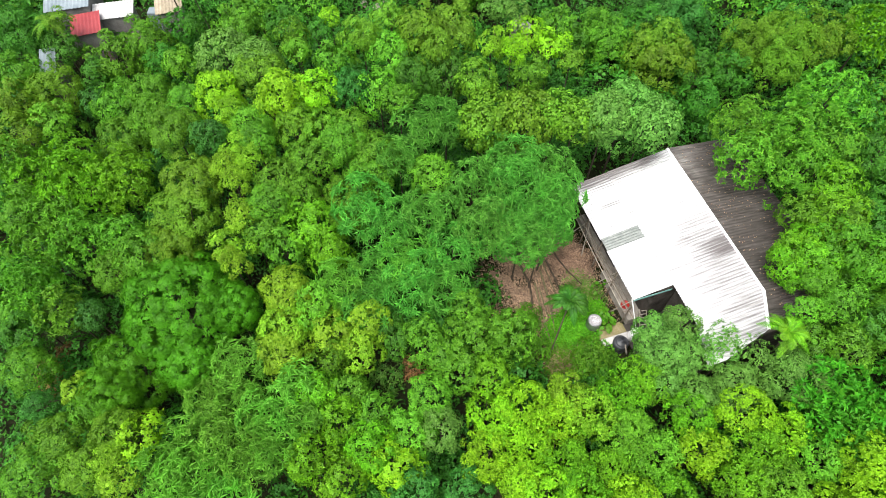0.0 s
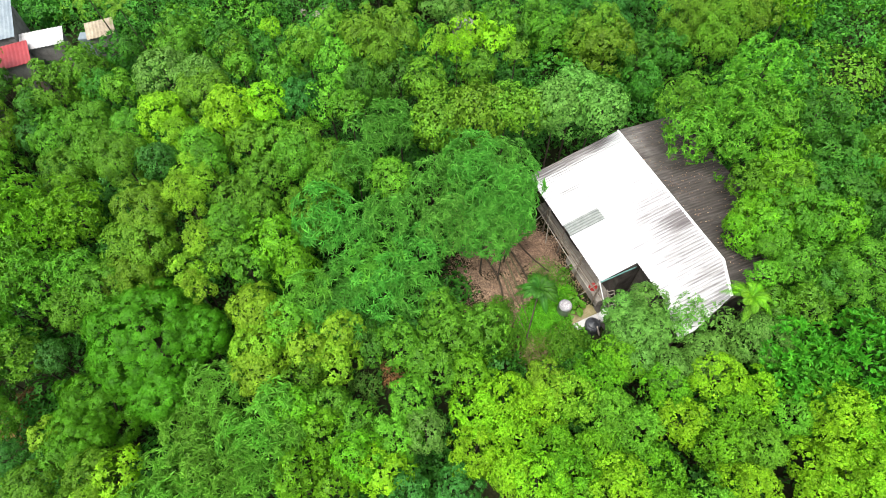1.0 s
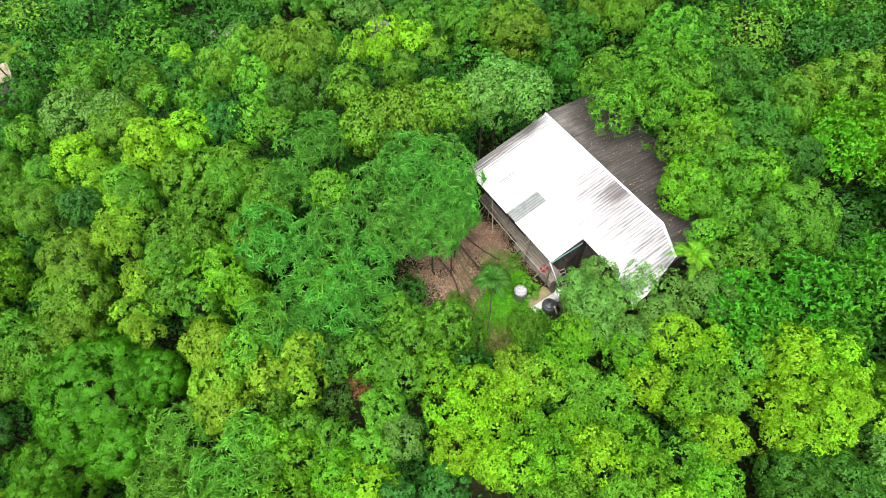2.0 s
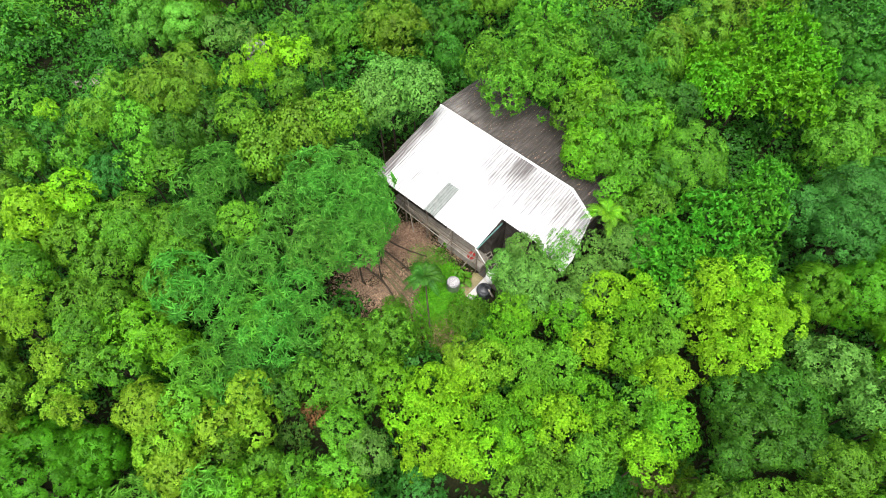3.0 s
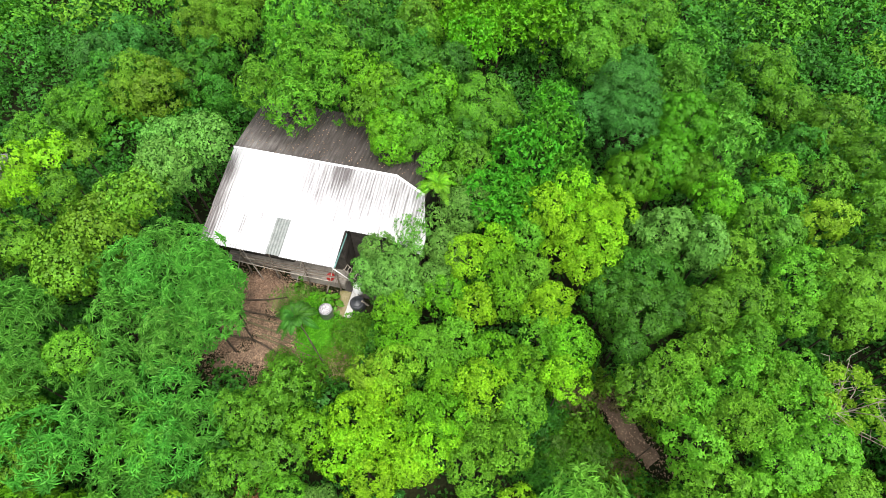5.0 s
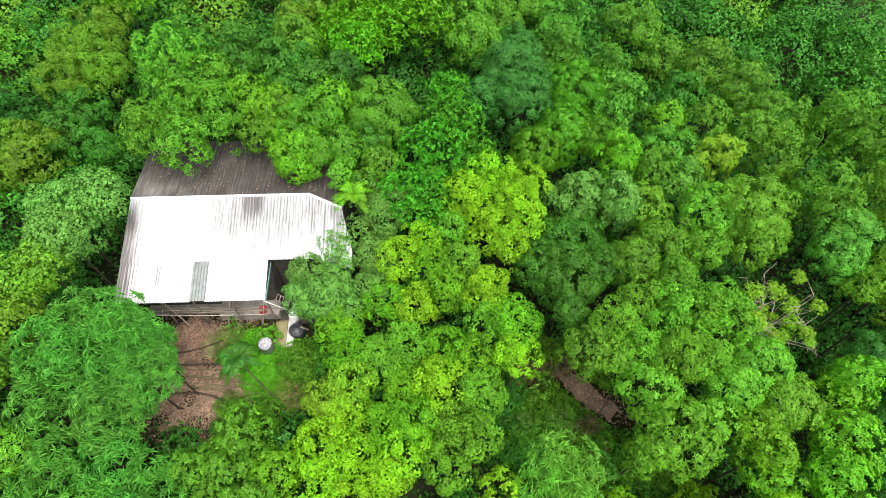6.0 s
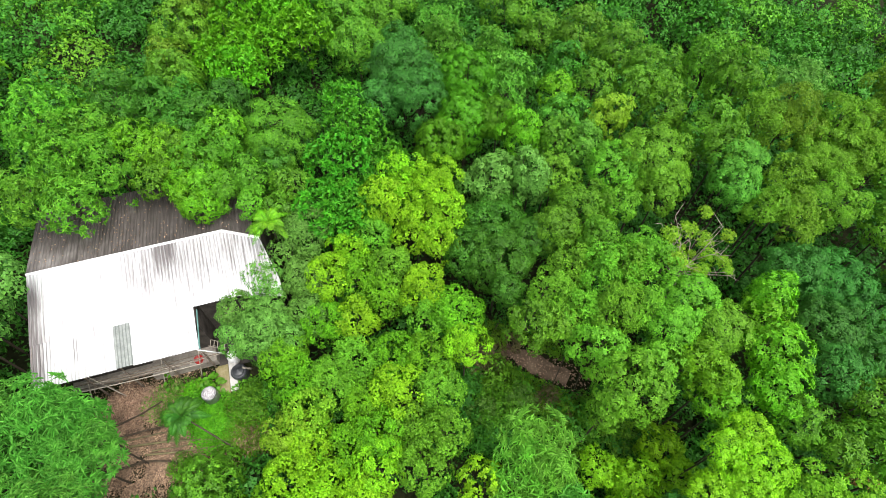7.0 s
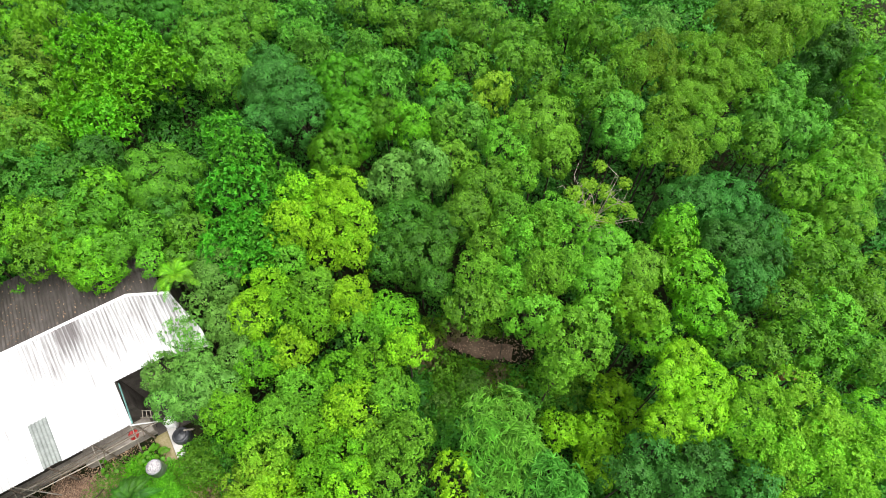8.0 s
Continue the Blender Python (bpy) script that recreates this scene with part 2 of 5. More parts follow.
WHITE_SHEET_PLAIN = rough_material("whitewashed_sheet", (0.24, 0.235, 0.23), (0.52, 0.515, 0.51), 1.2, 0.6, 0.2, 10.0)
TAN_SHEET = rough_material("bleached_tan_sheet", (0.20, 0.16, 0.11), (0.36, 0.31, 0.23), 1.2, 0.7, 0.2, 10.0)
GREY_ROOF = rough_material("weathered_grey_roof", (0.10, 0.095, 0.09), (0.22, 0.21, 0.20), 1.4, 0.8, 0.3, 12.0)
MOSSY = rough_material("mossy_concrete", (0.14, 0.13, 0.04), (0.30, 0.25, 0.16), 1.6, 0.9, 0.4, 16.0)

# ---- mesh helpers ----
def smooth01(v):
    v = min(max(v, 0.0), 1.0)
    return v * v * (3 - 2 * v)


def ground_z(x, y):
    """Height of the ground: a levelled yard, falling to the valley, rising behind."""
    out = (x - 5.0) * -0.45 + (y - 12.0) * -0.89
    z = -3.0 * smooth01((out - 0.5) / 8.0)
    z += 0.6 * smooth01((y - 27) / 22) + 0.4 * smooth01((x - 21) / 16)
    far = math.hypot(x - 7, y - 12)
    z -= 2.5 * smooth01((far - 45) / 60)
    flat = 1 - smooth01((math.hypot((x - 11) / 1.3, y - 16) - 7) / 6)
    return z + (1 - flat) * 0.5 * noise.noise((x * 0.13, y * 0.13, 2.0)) + 0.05 * noise.noise((x * 0.9, y * 0.9, 5.0))


def quads(name, verts, faces, mat, smooth=False):
    me = bpy.data.meshes.new(name)
    verts, faces = np.asarray(verts, dtype=np.float32), np.asarray(faces, dtype=np.int32)
    k = faces.shape[1]
    me.vertices.add(len(verts))
    me.vertices.foreach_set("co", verts.ravel())
    me.loops.add(faces.size)
    me.loops.foreach_set("vertex_index", faces.ravel())
    me.polygons.add(len(faces))
    me.polygons.foreach_set("loop_start", np.arange(0, faces.size, k, dtype=np.int32))
    me.polygons.foreach_set("loop_total", np.full(len(faces), k, dtype=np.int32))
    me.polygons.foreach_set("use_smooth", np.full(len(faces), smooth))
    me.update(calc_edges=True)
    me.materials.append(mat)
    return me


def unit(v):
    return v / np.maximum(np.linalg.norm(v, axis=-1, keepdims=True), 1e-9)


def leaves(pos, axis, face, length, width, fold=0.12):
    """Pointed leaves, each of two triangles folded along the midrib."""
    face = unit(face - axis * np.sum(face * axis, -1, keepdims=True))
    side = np.cross(axis, face)
    length, width = length[:, None], width[:, None]
    mid = pos + axis * length * 0.42 + face * length * fold
    tip = pos + axis * length - face * length * fold * 0.6
    v = np.stack([pos, mid + side * width / 2, tip, mid - side * width / 2], 1).reshape(-1, 3)
    i = np.arange(len(pos))[:, None] * 4
    f = np.concatenate([i + np.array([[0, 1, 2]]), i + np.array([[0, 2, 3]])], 1).reshape(-1, 3)
    return v, f


def small_leaves(pos, axis, face, length, width):
    """Small leaves, one triangle each."""
    face = unit(face - axis * np.sum(face * axis, -1, keepdims=True))
    side = np.cross(axis, face) * width[:, None] / 2
    root = pos + axis * (length * 0.2)[:, None]
    v = np.stack([root + side, pos + axis * length[:, None], root - side], 1).reshape(-1, 3)
    return v, np.arange(len(v)).reshape(-1, 3)


def tube(points, radii, sides=6, closed=True):
    """Verts and quad faces of a bent tapering tube."""
    pts = [Vector(p) for p in points]
    verts, faces = [], []
    for i, p in enumerate(pts):
        d = (pts[min(i + 1, len(pts) - 1)] - pts[max(i - 1, 0)]).normalized()
        a = d.orthogonal().normalized() if abs(d.z) < 0.9 else Vector((1, 0, 0))
        a = (a - d * a.dot(d)).normalized()
        b = d.cross(a)
        for k in range(sides):
            w = 2 * math.pi * k / sides
            verts.append(p + (a * math.cos(w) + b * math.sin(w)) * radii[i])
    for i in range(len(pts) - 1):
        for k in range(sides):
            faces.append((i * sides + k, i * sides + (k + 1) % sides, (i + 1) * sides + (k + 1) % sides, (i + 1) * sides + k))
    return verts, faces


def join(pieces):
    verts, faces = [], []
    for v, f in pieces:
        o = len(verts)
        verts += [tuple(p) for p in v]
        faces += [tuple(i + o for i in q) for q in f]
    return verts, faces


def part(name, bm, mat, parent=None, label=""):
    """Links a bmesh or a mesh as one object under a thing."""
    if isinstance(bm, bmesh.types.BMesh):
        me = bpy.data.meshes.new(name)
        bm.to_mesh(me)
        bm.free()
        me.materials.append(mat)
    else:
        me = bm
    ob = new(name, me)
    ob.parent = parent
    return tagged(ob, label)


def box(sx, sy, sz, bevel=0.015, at=(0, 0, 0)):
    bm = bmesh.new()
    bmesh.ops.create_cube(bm, size=1)
    for v in bm.verts:
        v.co = Vector((v.co.x * sx + at[0], v.co.y * sy + at[1], v.co.z * sz + at[2]))
    if bevel:
        bmesh.ops.bevel(bm, geom=bm.edges[:], offset=min(bevel, min(sx, sy, sz) * 0.3), segments=2, affect="EDGES")
    return bm


def lathe(profile, sides=28, wobble=0.0, rnd=None):
    """Turned body from (radius, height) pairs."""
    bm = bmesh.new()
    rings = []
    for r, z in profile:
        ring = []
        for k in range(sides):
            w = 2 * math.pi * k / sides
            rr = r * (1 + (rnd.uniform(-wobble, wobble) if rnd else 0))
            ring.append(bm.verts.new((rr * math.cos(w), rr * math.sin(w), z)))
        rings.append(ring)
    for a, b in zip(rings, rings[1:]):
        for k in range(sides):
            f = bm.faces.new((a[k], a[(k + 1) % sides], b[(k + 1) % sides], b[k]))
            f.smooth = True
    bm.faces.new(rings[-1])
    bm.faces.new(rings[0][::-1])
    return bm


def rod(p, q, r, mat, name, parent=None, sides=8, bend=0.0, label=""):
    """A straight or slightly bent pole between two points."""
    p, q = Vector(p), Vector(q)
    mids = [p.lerp(q, k / 5) + Vector((0, 0, bend * 4 * (k / 5) * (1 - k / 5))) for k in range(6)]
    v, f = tube(mids, [r * (1 - 0.06 * k) for k in range(6)], sides)
    n = len(v)
    bm = bmesh.new()
    bv = [bm.verts.new(c) for c in v]
    for c in f:
        bm.faces.new([bv[i] for i in c]).smooth = True
    bm.faces.new(bv[:sides][::-1])
    bm.faces.new(bv[n - sides:])
    return part(name, bm, mat, parent, label)


def thing(name, at, label, category, group="", turn=0.0, kind=""):
    ob = new(name)
    ob.matrix_world = pose(*at, 0, 0, turn)
    return tagged(ob, label, category, group, kind)


def house_pt(s, q, z=0.0):
    return Vector((HX + SD.x * s + QD.x * q, HY + SD.y * s + QD.y * q, z))

# ---- ground: one sheet to the horizon ----
def build_ground():
    n = 150
    k = np.linspace(-1, 1, n)
    c = np.sinh(k * 5.2) / np.sinh(5.2) * 2500
    xs, ys = c + 7, c + 14
    verts = [(x, y, ground_z(x, y)) for y in ys for x in xs]
    faces = [(j * n + i, j * n + i + 1, (j + 1) * n + i + 1, (j + 1) * n + i) for j in range(n - 1) for i in range(n - 1)]
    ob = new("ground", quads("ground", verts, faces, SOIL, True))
    return tagged(ob, "forest soil, near black with the shade of canopy gaps coloured in", "ground", kind="structure")


ground = build_ground()

# ---- the house ----
RIDGE_Z = 4.73
FRONT, BACK = math.tan(radians(11)), math.tan(radians(8))
PITCH_W = 0.18


def front_z(q):
    return RIDGE_Z - FRONT * q


def sheet_mesh(name, w, q0, q1, z_of, mat, cut=None, rows=5, depth=0.022):
    """A corrugated sheet w wide along s, running from q0 to q1, with thickness; cut(s) may trim both ends."""
    waves = max(1, round(w / PITCH_W))
    cols = waves * 6
    verts, faces = [], []
    for layer in (0, 1):
        for j in range(rows + 1):
            for i in range(cols + 1):
                s = w * i / cols
                a, b = cut(s) if cut else (q0, q1)
                q = a + (b - a) * j / rows
                z = z_of(q, s) + depth * math.cos(2 * math.pi * i / 6) - 0.012 * layer
                verts.append(house_local(s, q, z))
    m = (rows + 1) * (cols + 1)
    idx = lambda l, j, i: l * m + j * (cols + 1) + i
    for j in range(rows):
        for i in range(cols):
            faces.append((idx(0, j, i), idx(0, j + 1, i), idx(0, j + 1, i + 1), idx(0, j, i + 1)))
            faces.append((idx(1, j, i), idx(1, j, i + 1), idx(1, j + 1, i + 1), idx(1, j + 1, i)))
    for i in range(cols):
        for j in (0, rows):
            faces.append((idx(0, j, i), idx(0, j, i + 1), idx(1, j, i + 1), idx(1, j, i)))
    for j in range(rows):
        for i in (0, cols):
            faces.append((idx(0, j, i), idx(0, j + 1, i), idx(1, j + 1, i), idx(1, j, i)))
    return quads(name, verts, faces, mat, False)


def house_local(s, q, z):
    """House-local axes: x along the ridge, y away from the yard."""
    return (s, -q, z)


house = new("house")
house.matrix_world = Matrix(((SD.x, -QD.x, 0, HX), (SD.y, -QD.y, 0, HY), (0, 0, 1, 0), (0, 0, 0, 1)))
tagged(house, "single-storey house with white corrugated roof streaked by mould", "house")


def hbox(name, s0, s1, q0, q1, z0, z1, mat, label="", parent=None, bevel=0.01):
    bm = box(s1 - s0, q1 - q0, z1 - z0, bevel, ((s0 + s1) / 2, -(q0 + q1) / 2, (z0 + z1) / 2))
    return part(name, bm, mat, parent or house, label)


roof = part("roof", box(11.0, 6.6, 0.05, 0.0, (5.6, 0.1, 4.03)), OLD_WOOD, house, "white and grey corrugated sheet roof on timber")
W = 0.9


def ridge_cut(s_abs):
    """Where the upper edge of the front slope lies: it bends down past the ridge's end."""
    return 0.0 if s_abs < 10.07 else (s_abs - 10.07) * 0.47


def eave_cut(s_abs):
    if s_abs < 10.4:
        return 3.86
    return 3.86 + (s_abs - 10.4) * 0.27


# upper front slope, sheet by sheet
full = sheet_mesh("roof_sheet", W + 0.03, 0.0, 3.86, lambda q, s: front_z(q), WHITE_SHEET)
for i in range(11):
    s0 = i * W
    ob = part("roof_sheet", full, WHITE_SHEET, roof)
    ob.location = (s0, 0, 0.004 * (i % 2))
for i in range(11, 14):
    s0 = i * W
    top = lambda s, s0=s0: (max(ridge_cut(s0 + s), (s0 + s - 11.96) * 3.9 + 0.9 if s0 + s > 11.96 else 0), max(eave_cut(s0 + s), (s0 + s - 11.96) * 3.9 + 0.92))
    ob = part("roof_sheet", sheet_mesh("roof_sheet", W + 0.03, 0, 1, lambda q, s: front_z(q), WHITE_SHEET, top), WHITE_SHEET, roof)
    ob.location = (s0, 0, 0.004 * (i % 2))
# lower front slope over the veranda
low_a = sheet_mesh("veranda_sheet", 0.83, 3.72, 6.08, lambda q, s: front_z(q) - 0.045, WHITE_SHEET)
low_b = sheet_mesh("veranda_sheet", 0.83, 3.76, 6.05, lambda q, s: front_z(q) - 0.03, GREY_SHEET)
for i in range(10):
    grey = i == 5
    ob = part("veranda_sheet", low_b if grey else low_a, WHITE_SHEET, roof, "translucent grey plastic sheet" if grey else "")
    ob.location = (i * 0.8 + 0.0, 0, 0.012 if grey else 0.004 * (i % 2))
# back slope
dark = sheet_mesh("back_sheet", W + 0.03, 0.0, -4.7, lambda q, s: RIDGE_Z + BACK * q - 0.01, DARK_SHEET)
for i in range(11):
    ob = part("back_sheet", dark, DARK_SHEET, roof)
    ob.location = (i * W - 0.05, 0, 0.004 * (i % 2))


def hip_z(q, s):
    return RIDGE_Z + BACK * min(q, 0) - 0.01 - 0.09 * s


for i in range(2):
    s0 = 9.85 + i * W
    cut = lambda s, s0=s0: (max(0.0, (s0 + s - 10.07) * 0.47), -4.7)
    ob = part("back_sheet", sheet_mesh("back_sheet", W + 0.03, 0, 1, lambda q, s, s0=s0: min(hip_z(q, max(s0 + s - 10.07, 0)), front_z(max(q, 0)) - 0.005), DARK_SHEET, cut), DARK_SHEET, roof)
    ob.location = (s0, 0, 0.004 * (i % 2))


def cap(name, a, b, z_a, z_b, wide=0.085, steps=14):
    """Bent ridge cap between two plan points."""
    verts, faces = [], []
    a, b = Vector(a), Vector(b)
    d = (b - a).normalized()
    side = Vector((-d.y, d.x))
    prof = ((-1, -0.035), (-0.45, 0.02), (0, 0.042), (0.45, 0.02), (1, -0.035))
    for i in range(steps + 1):
        k = i / steps
        p, z = a.lerp(b, k), z_a + (z_b - z_a) * k + 0.012 * (i % 2)
        for o, dz in prof:
            verts.append(house_local(p.x + side.x * o * wide, p.y + side.y * o * wide, z + dz + 0.02))
    for i in range(steps):
        for k in range(4):
            faces.append((i * 5 + k, i * 5 + k + 1, (i + 1) * 5 + k + 1, (i + 1) * 5 + k))
    return part(name, quads(name, verts, faces, WHITE_PLASTIC, False), WHITE_PLASTIC, roof, "bright white metal ridge cap")


for i in range(5):
    cap("ridge_cap", (i * 2.02 - 0.05, 0), (i * 2.02 + 2.02, 0), RIDGE_Z, RIDGE_Z + 0.006 * (i % 2))
cap("ridge_cap", (10.05, 0.0), (11.98, 0.9), RIDGE_Z, front_z(0.9) + 0.01, 0.085)
# gable edge boards and eave purlins
for q0, q1, z0, z1 in ((0, 6.0, RIDGE_Z - 0.08, front_z(6.0) - 0.08), (0, -4.6, RIDGE_Z - 0.08, RIDGE_Z - BACK * 4.6 - 0.08)):
    rod(house_local(0.03, q0, z0), house_local(0.03, q1, z1), 0.05, OLD_WOOD, "gable_board", roof, 6)
for q, s1 in ((5.9, 8.0), (4.9, 8.0), (3.7, 12.4)):
    rod(house_local(0.1, q, front_z(q) - 0.13), house_local(s1, q, front_z(q) - 0.13), 0.045, OLD_WOOD, "purlin", roof, 6)
hbox("barge_board", 8.03, 8.06, 3.75, 6.05, 3.36, 3.52, TEAL_PAINT, "teal painted edge board", roof)
# walls: front wall under the veranda, side wall on the court, rear and gable walls
front_wall = hbox("wall", 0.25, 8.0, 4.45, 4.60, 0.0, 3.6, WALL, "dark plastered front wall")
hbox("wall", 0.25, 0.40, -4.0, 4.45, 0.0, 3.75, WALL)
hbox("wall", 0.25, 11.6, -4.15, -4.0, 0.0, 3.9, WALL)
hbox("wall", 7.85, 8.0, 3.3, 4.45, 0.0, 3.6, WALL)
hbox("wall", 8.0, 11.9, 3.15, 3.30, 0.0, 3.8, WALL)
hbox("wall", 11.75, 11.9, -4.0, 3.15, 0.0, 3.7, WALL)


def window(s0, s1, z0, z1, q):
    # no hole in the wall: a black panel paints the unlit room behind
    w = hbox("window", s0, s1, q, q + 0.05, z0, z1, BLACK_PLASTIC, "wooden-framed unglazed window, its unlit inside drawn as a black panel")
    for a, b, c, d in ((s0 - 0.05, s0, z0, z1), (s1, s1 + 0.05, z0, z1), (s0 - 0.05, s1 + 0.05, z1, z1 + 0.06), (s0 - 0.05, s1 + 0.05, z0 - 0.06, z0)):
        hbox("frame", a, b, q + 0.01, q + 0.09, c, d, OLD_WOOD, "", w)
    for k in range(1, 4):
        sk = s0 + (s1 - s0) * k / 4
        hbox("bar", sk - 0.015, sk + 0.015, q + 0.02, q + 0.07, z0, z1, OLD_WOOD, "", w)


for s0 in (1.2, 3.4, 5.6):
    window(s0, s0 + 1.1, 1.2, 2.2, 4.60)
hbox("door", 8.7, 9.5, 3.30, 3.35, 0.02, 2.05, OLD_WOOD, "dark plank door")
# veranda ledge, posts, and the long poles stored under the eave
hbox("ledge", 4.6, 8.05, 4.62, 5.55, -0.1, 0.62, CONCRETE, "worn concrete veranda ledge")
hbox("ledge", 0.3, 4.6, 4.62, 5.1, -0.1, 0.35, CONCRETE)
for s in (0.4, 2.1, 3.9, 5.9, 7.85):
    rod(house_local(s, 5.75, -0.1), house_local(s + 0.05, 5.78, front_z(5.8) - 0.15), 0.055, OLD_WOOD, "post", house, 8)
for s, ds, q in ((1.2, 0.9, 5.6), (3.0, -0.8, 5.65), (5.0, 0.8, 5.6), (7.0, 0.7, 5.7)):
    rod(house_local(s, q + 0.4, -0.05), house_local(s + ds, q, 2.6), 0.035, PALE_WOOD, "brace", house, 6)
# floor colour holds the court's shade
court = hbox("court_floor", 8.0, 11.6, 3.3, 5.9, -0.1, 0.05, COURT_SHADE, "concrete court floor, coloured dark for the shade it lies in")


def roof_leaves():
    """Fallen leaves on the shaded slope."""
    g = np.random.default_rng(31)
    n = 420
    s, q = g.uniform(0.1, 11.3, n), -g.uniform(0.15, 4.6, n)
    z = RIDGE_Z + BACK * q + 0.03 - 0.09 * np.maximum(s - 10.07, 0)
    pos = np.stack([HX + SD.x * s + QD.x * q, HY + SD.y * s + QD.y * q, z], 1)
    axis = unit(np.concatenate([g.normal(size=(n, 2)), np.zeros((n, 1))], 1))
    face = unit(np.concatenate([g.normal(size=(n, 2)) * 0.3, np.ones((n, 1))], 1))
    v, f = leaves(pos, axis, face, g.uniform(0.06, 0.14, n), g.uniform(0.03, 0.06, n))
    tagged(new("fallen_leaves", quads("fallen_leaves", v, f, LEAF["dry"])), "pale fallen leaves on the dark roof slope", "leaf litter", kind="stuff")


roof_leaves()

# ---- things in the yard ----
rnd = random.Random(11)


def pole_bundle():
    """Long bamboo poles stored on brackets along the eave."""
    t = thing("pole_rack", house_pt(4.0, 5.95, 0), "bundle of long weathered bamboo poles hung under the eave", "poles")
    t.matrix_world = house.matrix_world.copy()
    for k in range(7):
        q, z = 5.72 + 0.10 * (k % 4) + rnd.uniform(-0.02, 0.02), 1.75 + 0.16 * (k // 2) + rnd.uniform(-0.04, 0.04)
        s0, s1 = rnd.uniform(1.0, 3.4), rnd.uniform(7.6, 8.9)
        rod(house_local(s0, q, z), house_local(s1, q + rnd.uniform(-0.1, 0.15), z + rnd.uniform(-0.25, 0.2)), 0.03, PALE_WOOD if k % 2 else OLD_WOOD, "pole", t, 7, -0.08)
    for s in (2.1, 5.9, 7.85):
        rod(house_local(s, 5.6, 1.7), house_local(s, 6.15, 1.72), 0.03, OLD_WOOD, "bracket", t, 6)
    return t


pole_bundle()


def steel_tank():
    p = house_pt(7.55, 7.48)
    t = thing("water_tank", (p.x, p.y, 0.0), "dull steel water tank with a crumpled sheet on top", "water tank")
    part("body", lathe([(0.38, 0), (0.40, 0.03), (0.40, 0.30), (0.412, 0.33), (0.40, 0.36), (0.40, 0.62), (0.412, 0.65), (0.40, 0.68), (0.40, 0.88), (0.38, 0.93)]), STEEL, t)
    bm = bmesh.new()
    bmesh.ops.create_grid(bm, x_segments=16, y_segments=16, size=0.33)
    r2 = random.Random(5)
    for v in bm.verts:
        rr = v.co.length
        if rr > 0.33:
            v.co *= 0.33 / rr
        v.co.z = 0.96 + r2.uniform(0, 0.06) - 0.05 * (rr > 0.28)
    part("cover", bm, CRUMPLE, t, "crumpled white plastic sheet")
    rod((0.41, 0, 0.06), (-0.41, 0.02, 0.06), 0.012, STEEL, "hoop", t)


steel_tank()


def black_tank():
    p = house_pt(9.15, 6.55)
    t = thing("water_tank", (p.x, p.y, -0.25), "black plastic water tank with a ribbed domed lid", "water tank")
    part("body", lathe([(0.42, 0), (0.50, 0.04), (0.50, 0.3), (0.485, 0.33), (0.50, 0.36), (0.50, 0.62), (0.485, 0.65), (0.50, 0.68), (0.50, 0.92), (0.42, 1.02)]), BLACK_PLASTIC, t)
    t.scale = (0.88, 0.88, 0.95)
    part("lid", lathe([(0.36, 1.02), (0.36, 1.06), (0.32, 1.09), (0.19, 1.10), (0.16, 1.15), (0.10, 1.16), (0.09, 1.20), (0.02, 1.21)]), BLACK_PLASTIC, t, "round stepped black lid")


black_tank()


def white_barrel():
    p = house_pt(8.9, 5.6)
    t = thing("water_barrel", (p.x, p.y, 0.05), "white plastic barrel with a rounded lid", "barrel")
    part("body", lathe([(0.27, 0), (0.29, 0.05), (0.30, 0.5), (0.28, 0.78), (0.20, 0.92)]), WHITE_PLASTIC, t)
    part("lid", lathe([(0.20, 0.92), (0.21, 0.95), (0.17, 0.99), (0.05, 1.02)]), WHITE_PLASTIC, t)
    a, b = house.matrix_world @ Vector(house_local(7.9, 6.0, 3.25)), house.matrix_world @ Vector(house_local(8.85, 5.62, 1.12))
    d = thing("drain_pipe", (a.x, a.y, a.z), "white plastic rain pipe running from the eave to a barrel", "pipe")
    rod((0, 0, 0), b - a, 0.035, WHITE_PLASTIC, "tube", d, 8)
    rod((0, 0, -0.03), (0, 0, 0.16), 0.05, WHITE_PLASTIC, "elbow", d, 8)


white_barrel()


def red_basket():
    p = house_pt(7.15, 5.35)
    t = thing("basin_stack", (p.x, p.y, 0.62), "stack of red plastic basins on the veranda ledge", "basins")
    for k in range(2):
        b = part("basin", lathe([(0.17, 0.0), (0.22, 0.14), (0.245, 0.15), (0.245, 0.17), (0.21, 0.16), (0.16, 0.03)]), RED_PLASTIC, t)
        b.location = (0.02 * k, 0.01 * k, 0.09 * k)


red_basket()


def step_ladder():
    a, b = Vector((11.40, 14.84, 1.35)), Vector((11.52, 14.06, 0.42))
    t = thing("step_ladder", (b.x, b.y, b.z), "grey wooden stepladder leaning on the veranda post", "ladder")
    u = a - b
    side = Vector((-u.y, u.x, 0)).normalized() * 0.2
    for sg in (-1, 1):
        rod(side * sg, u + side * sg, 0.03, PALE_WOOD, "rail", t, 6)
    for k in range(1, 6):
        m = u * (k / 5.6)
        rod(m - side, m + side, 0.03, PALE_WOOD, "rung", t, 6)


step_ladder()

hb = house.matrix_world
low_wall = thing("low_wall", (*(house_pt(8.85, 6.5)[:2]), 0), "low whitewashed wall beside the water tanks", "wall", kind="structure")
low_wall.matrix_world = hb.copy()
part("coping", box(0.42, 2.0, 0.08, 0.02, (8.78, -6.45, 0.32)), WHITEWASH, low_wall)
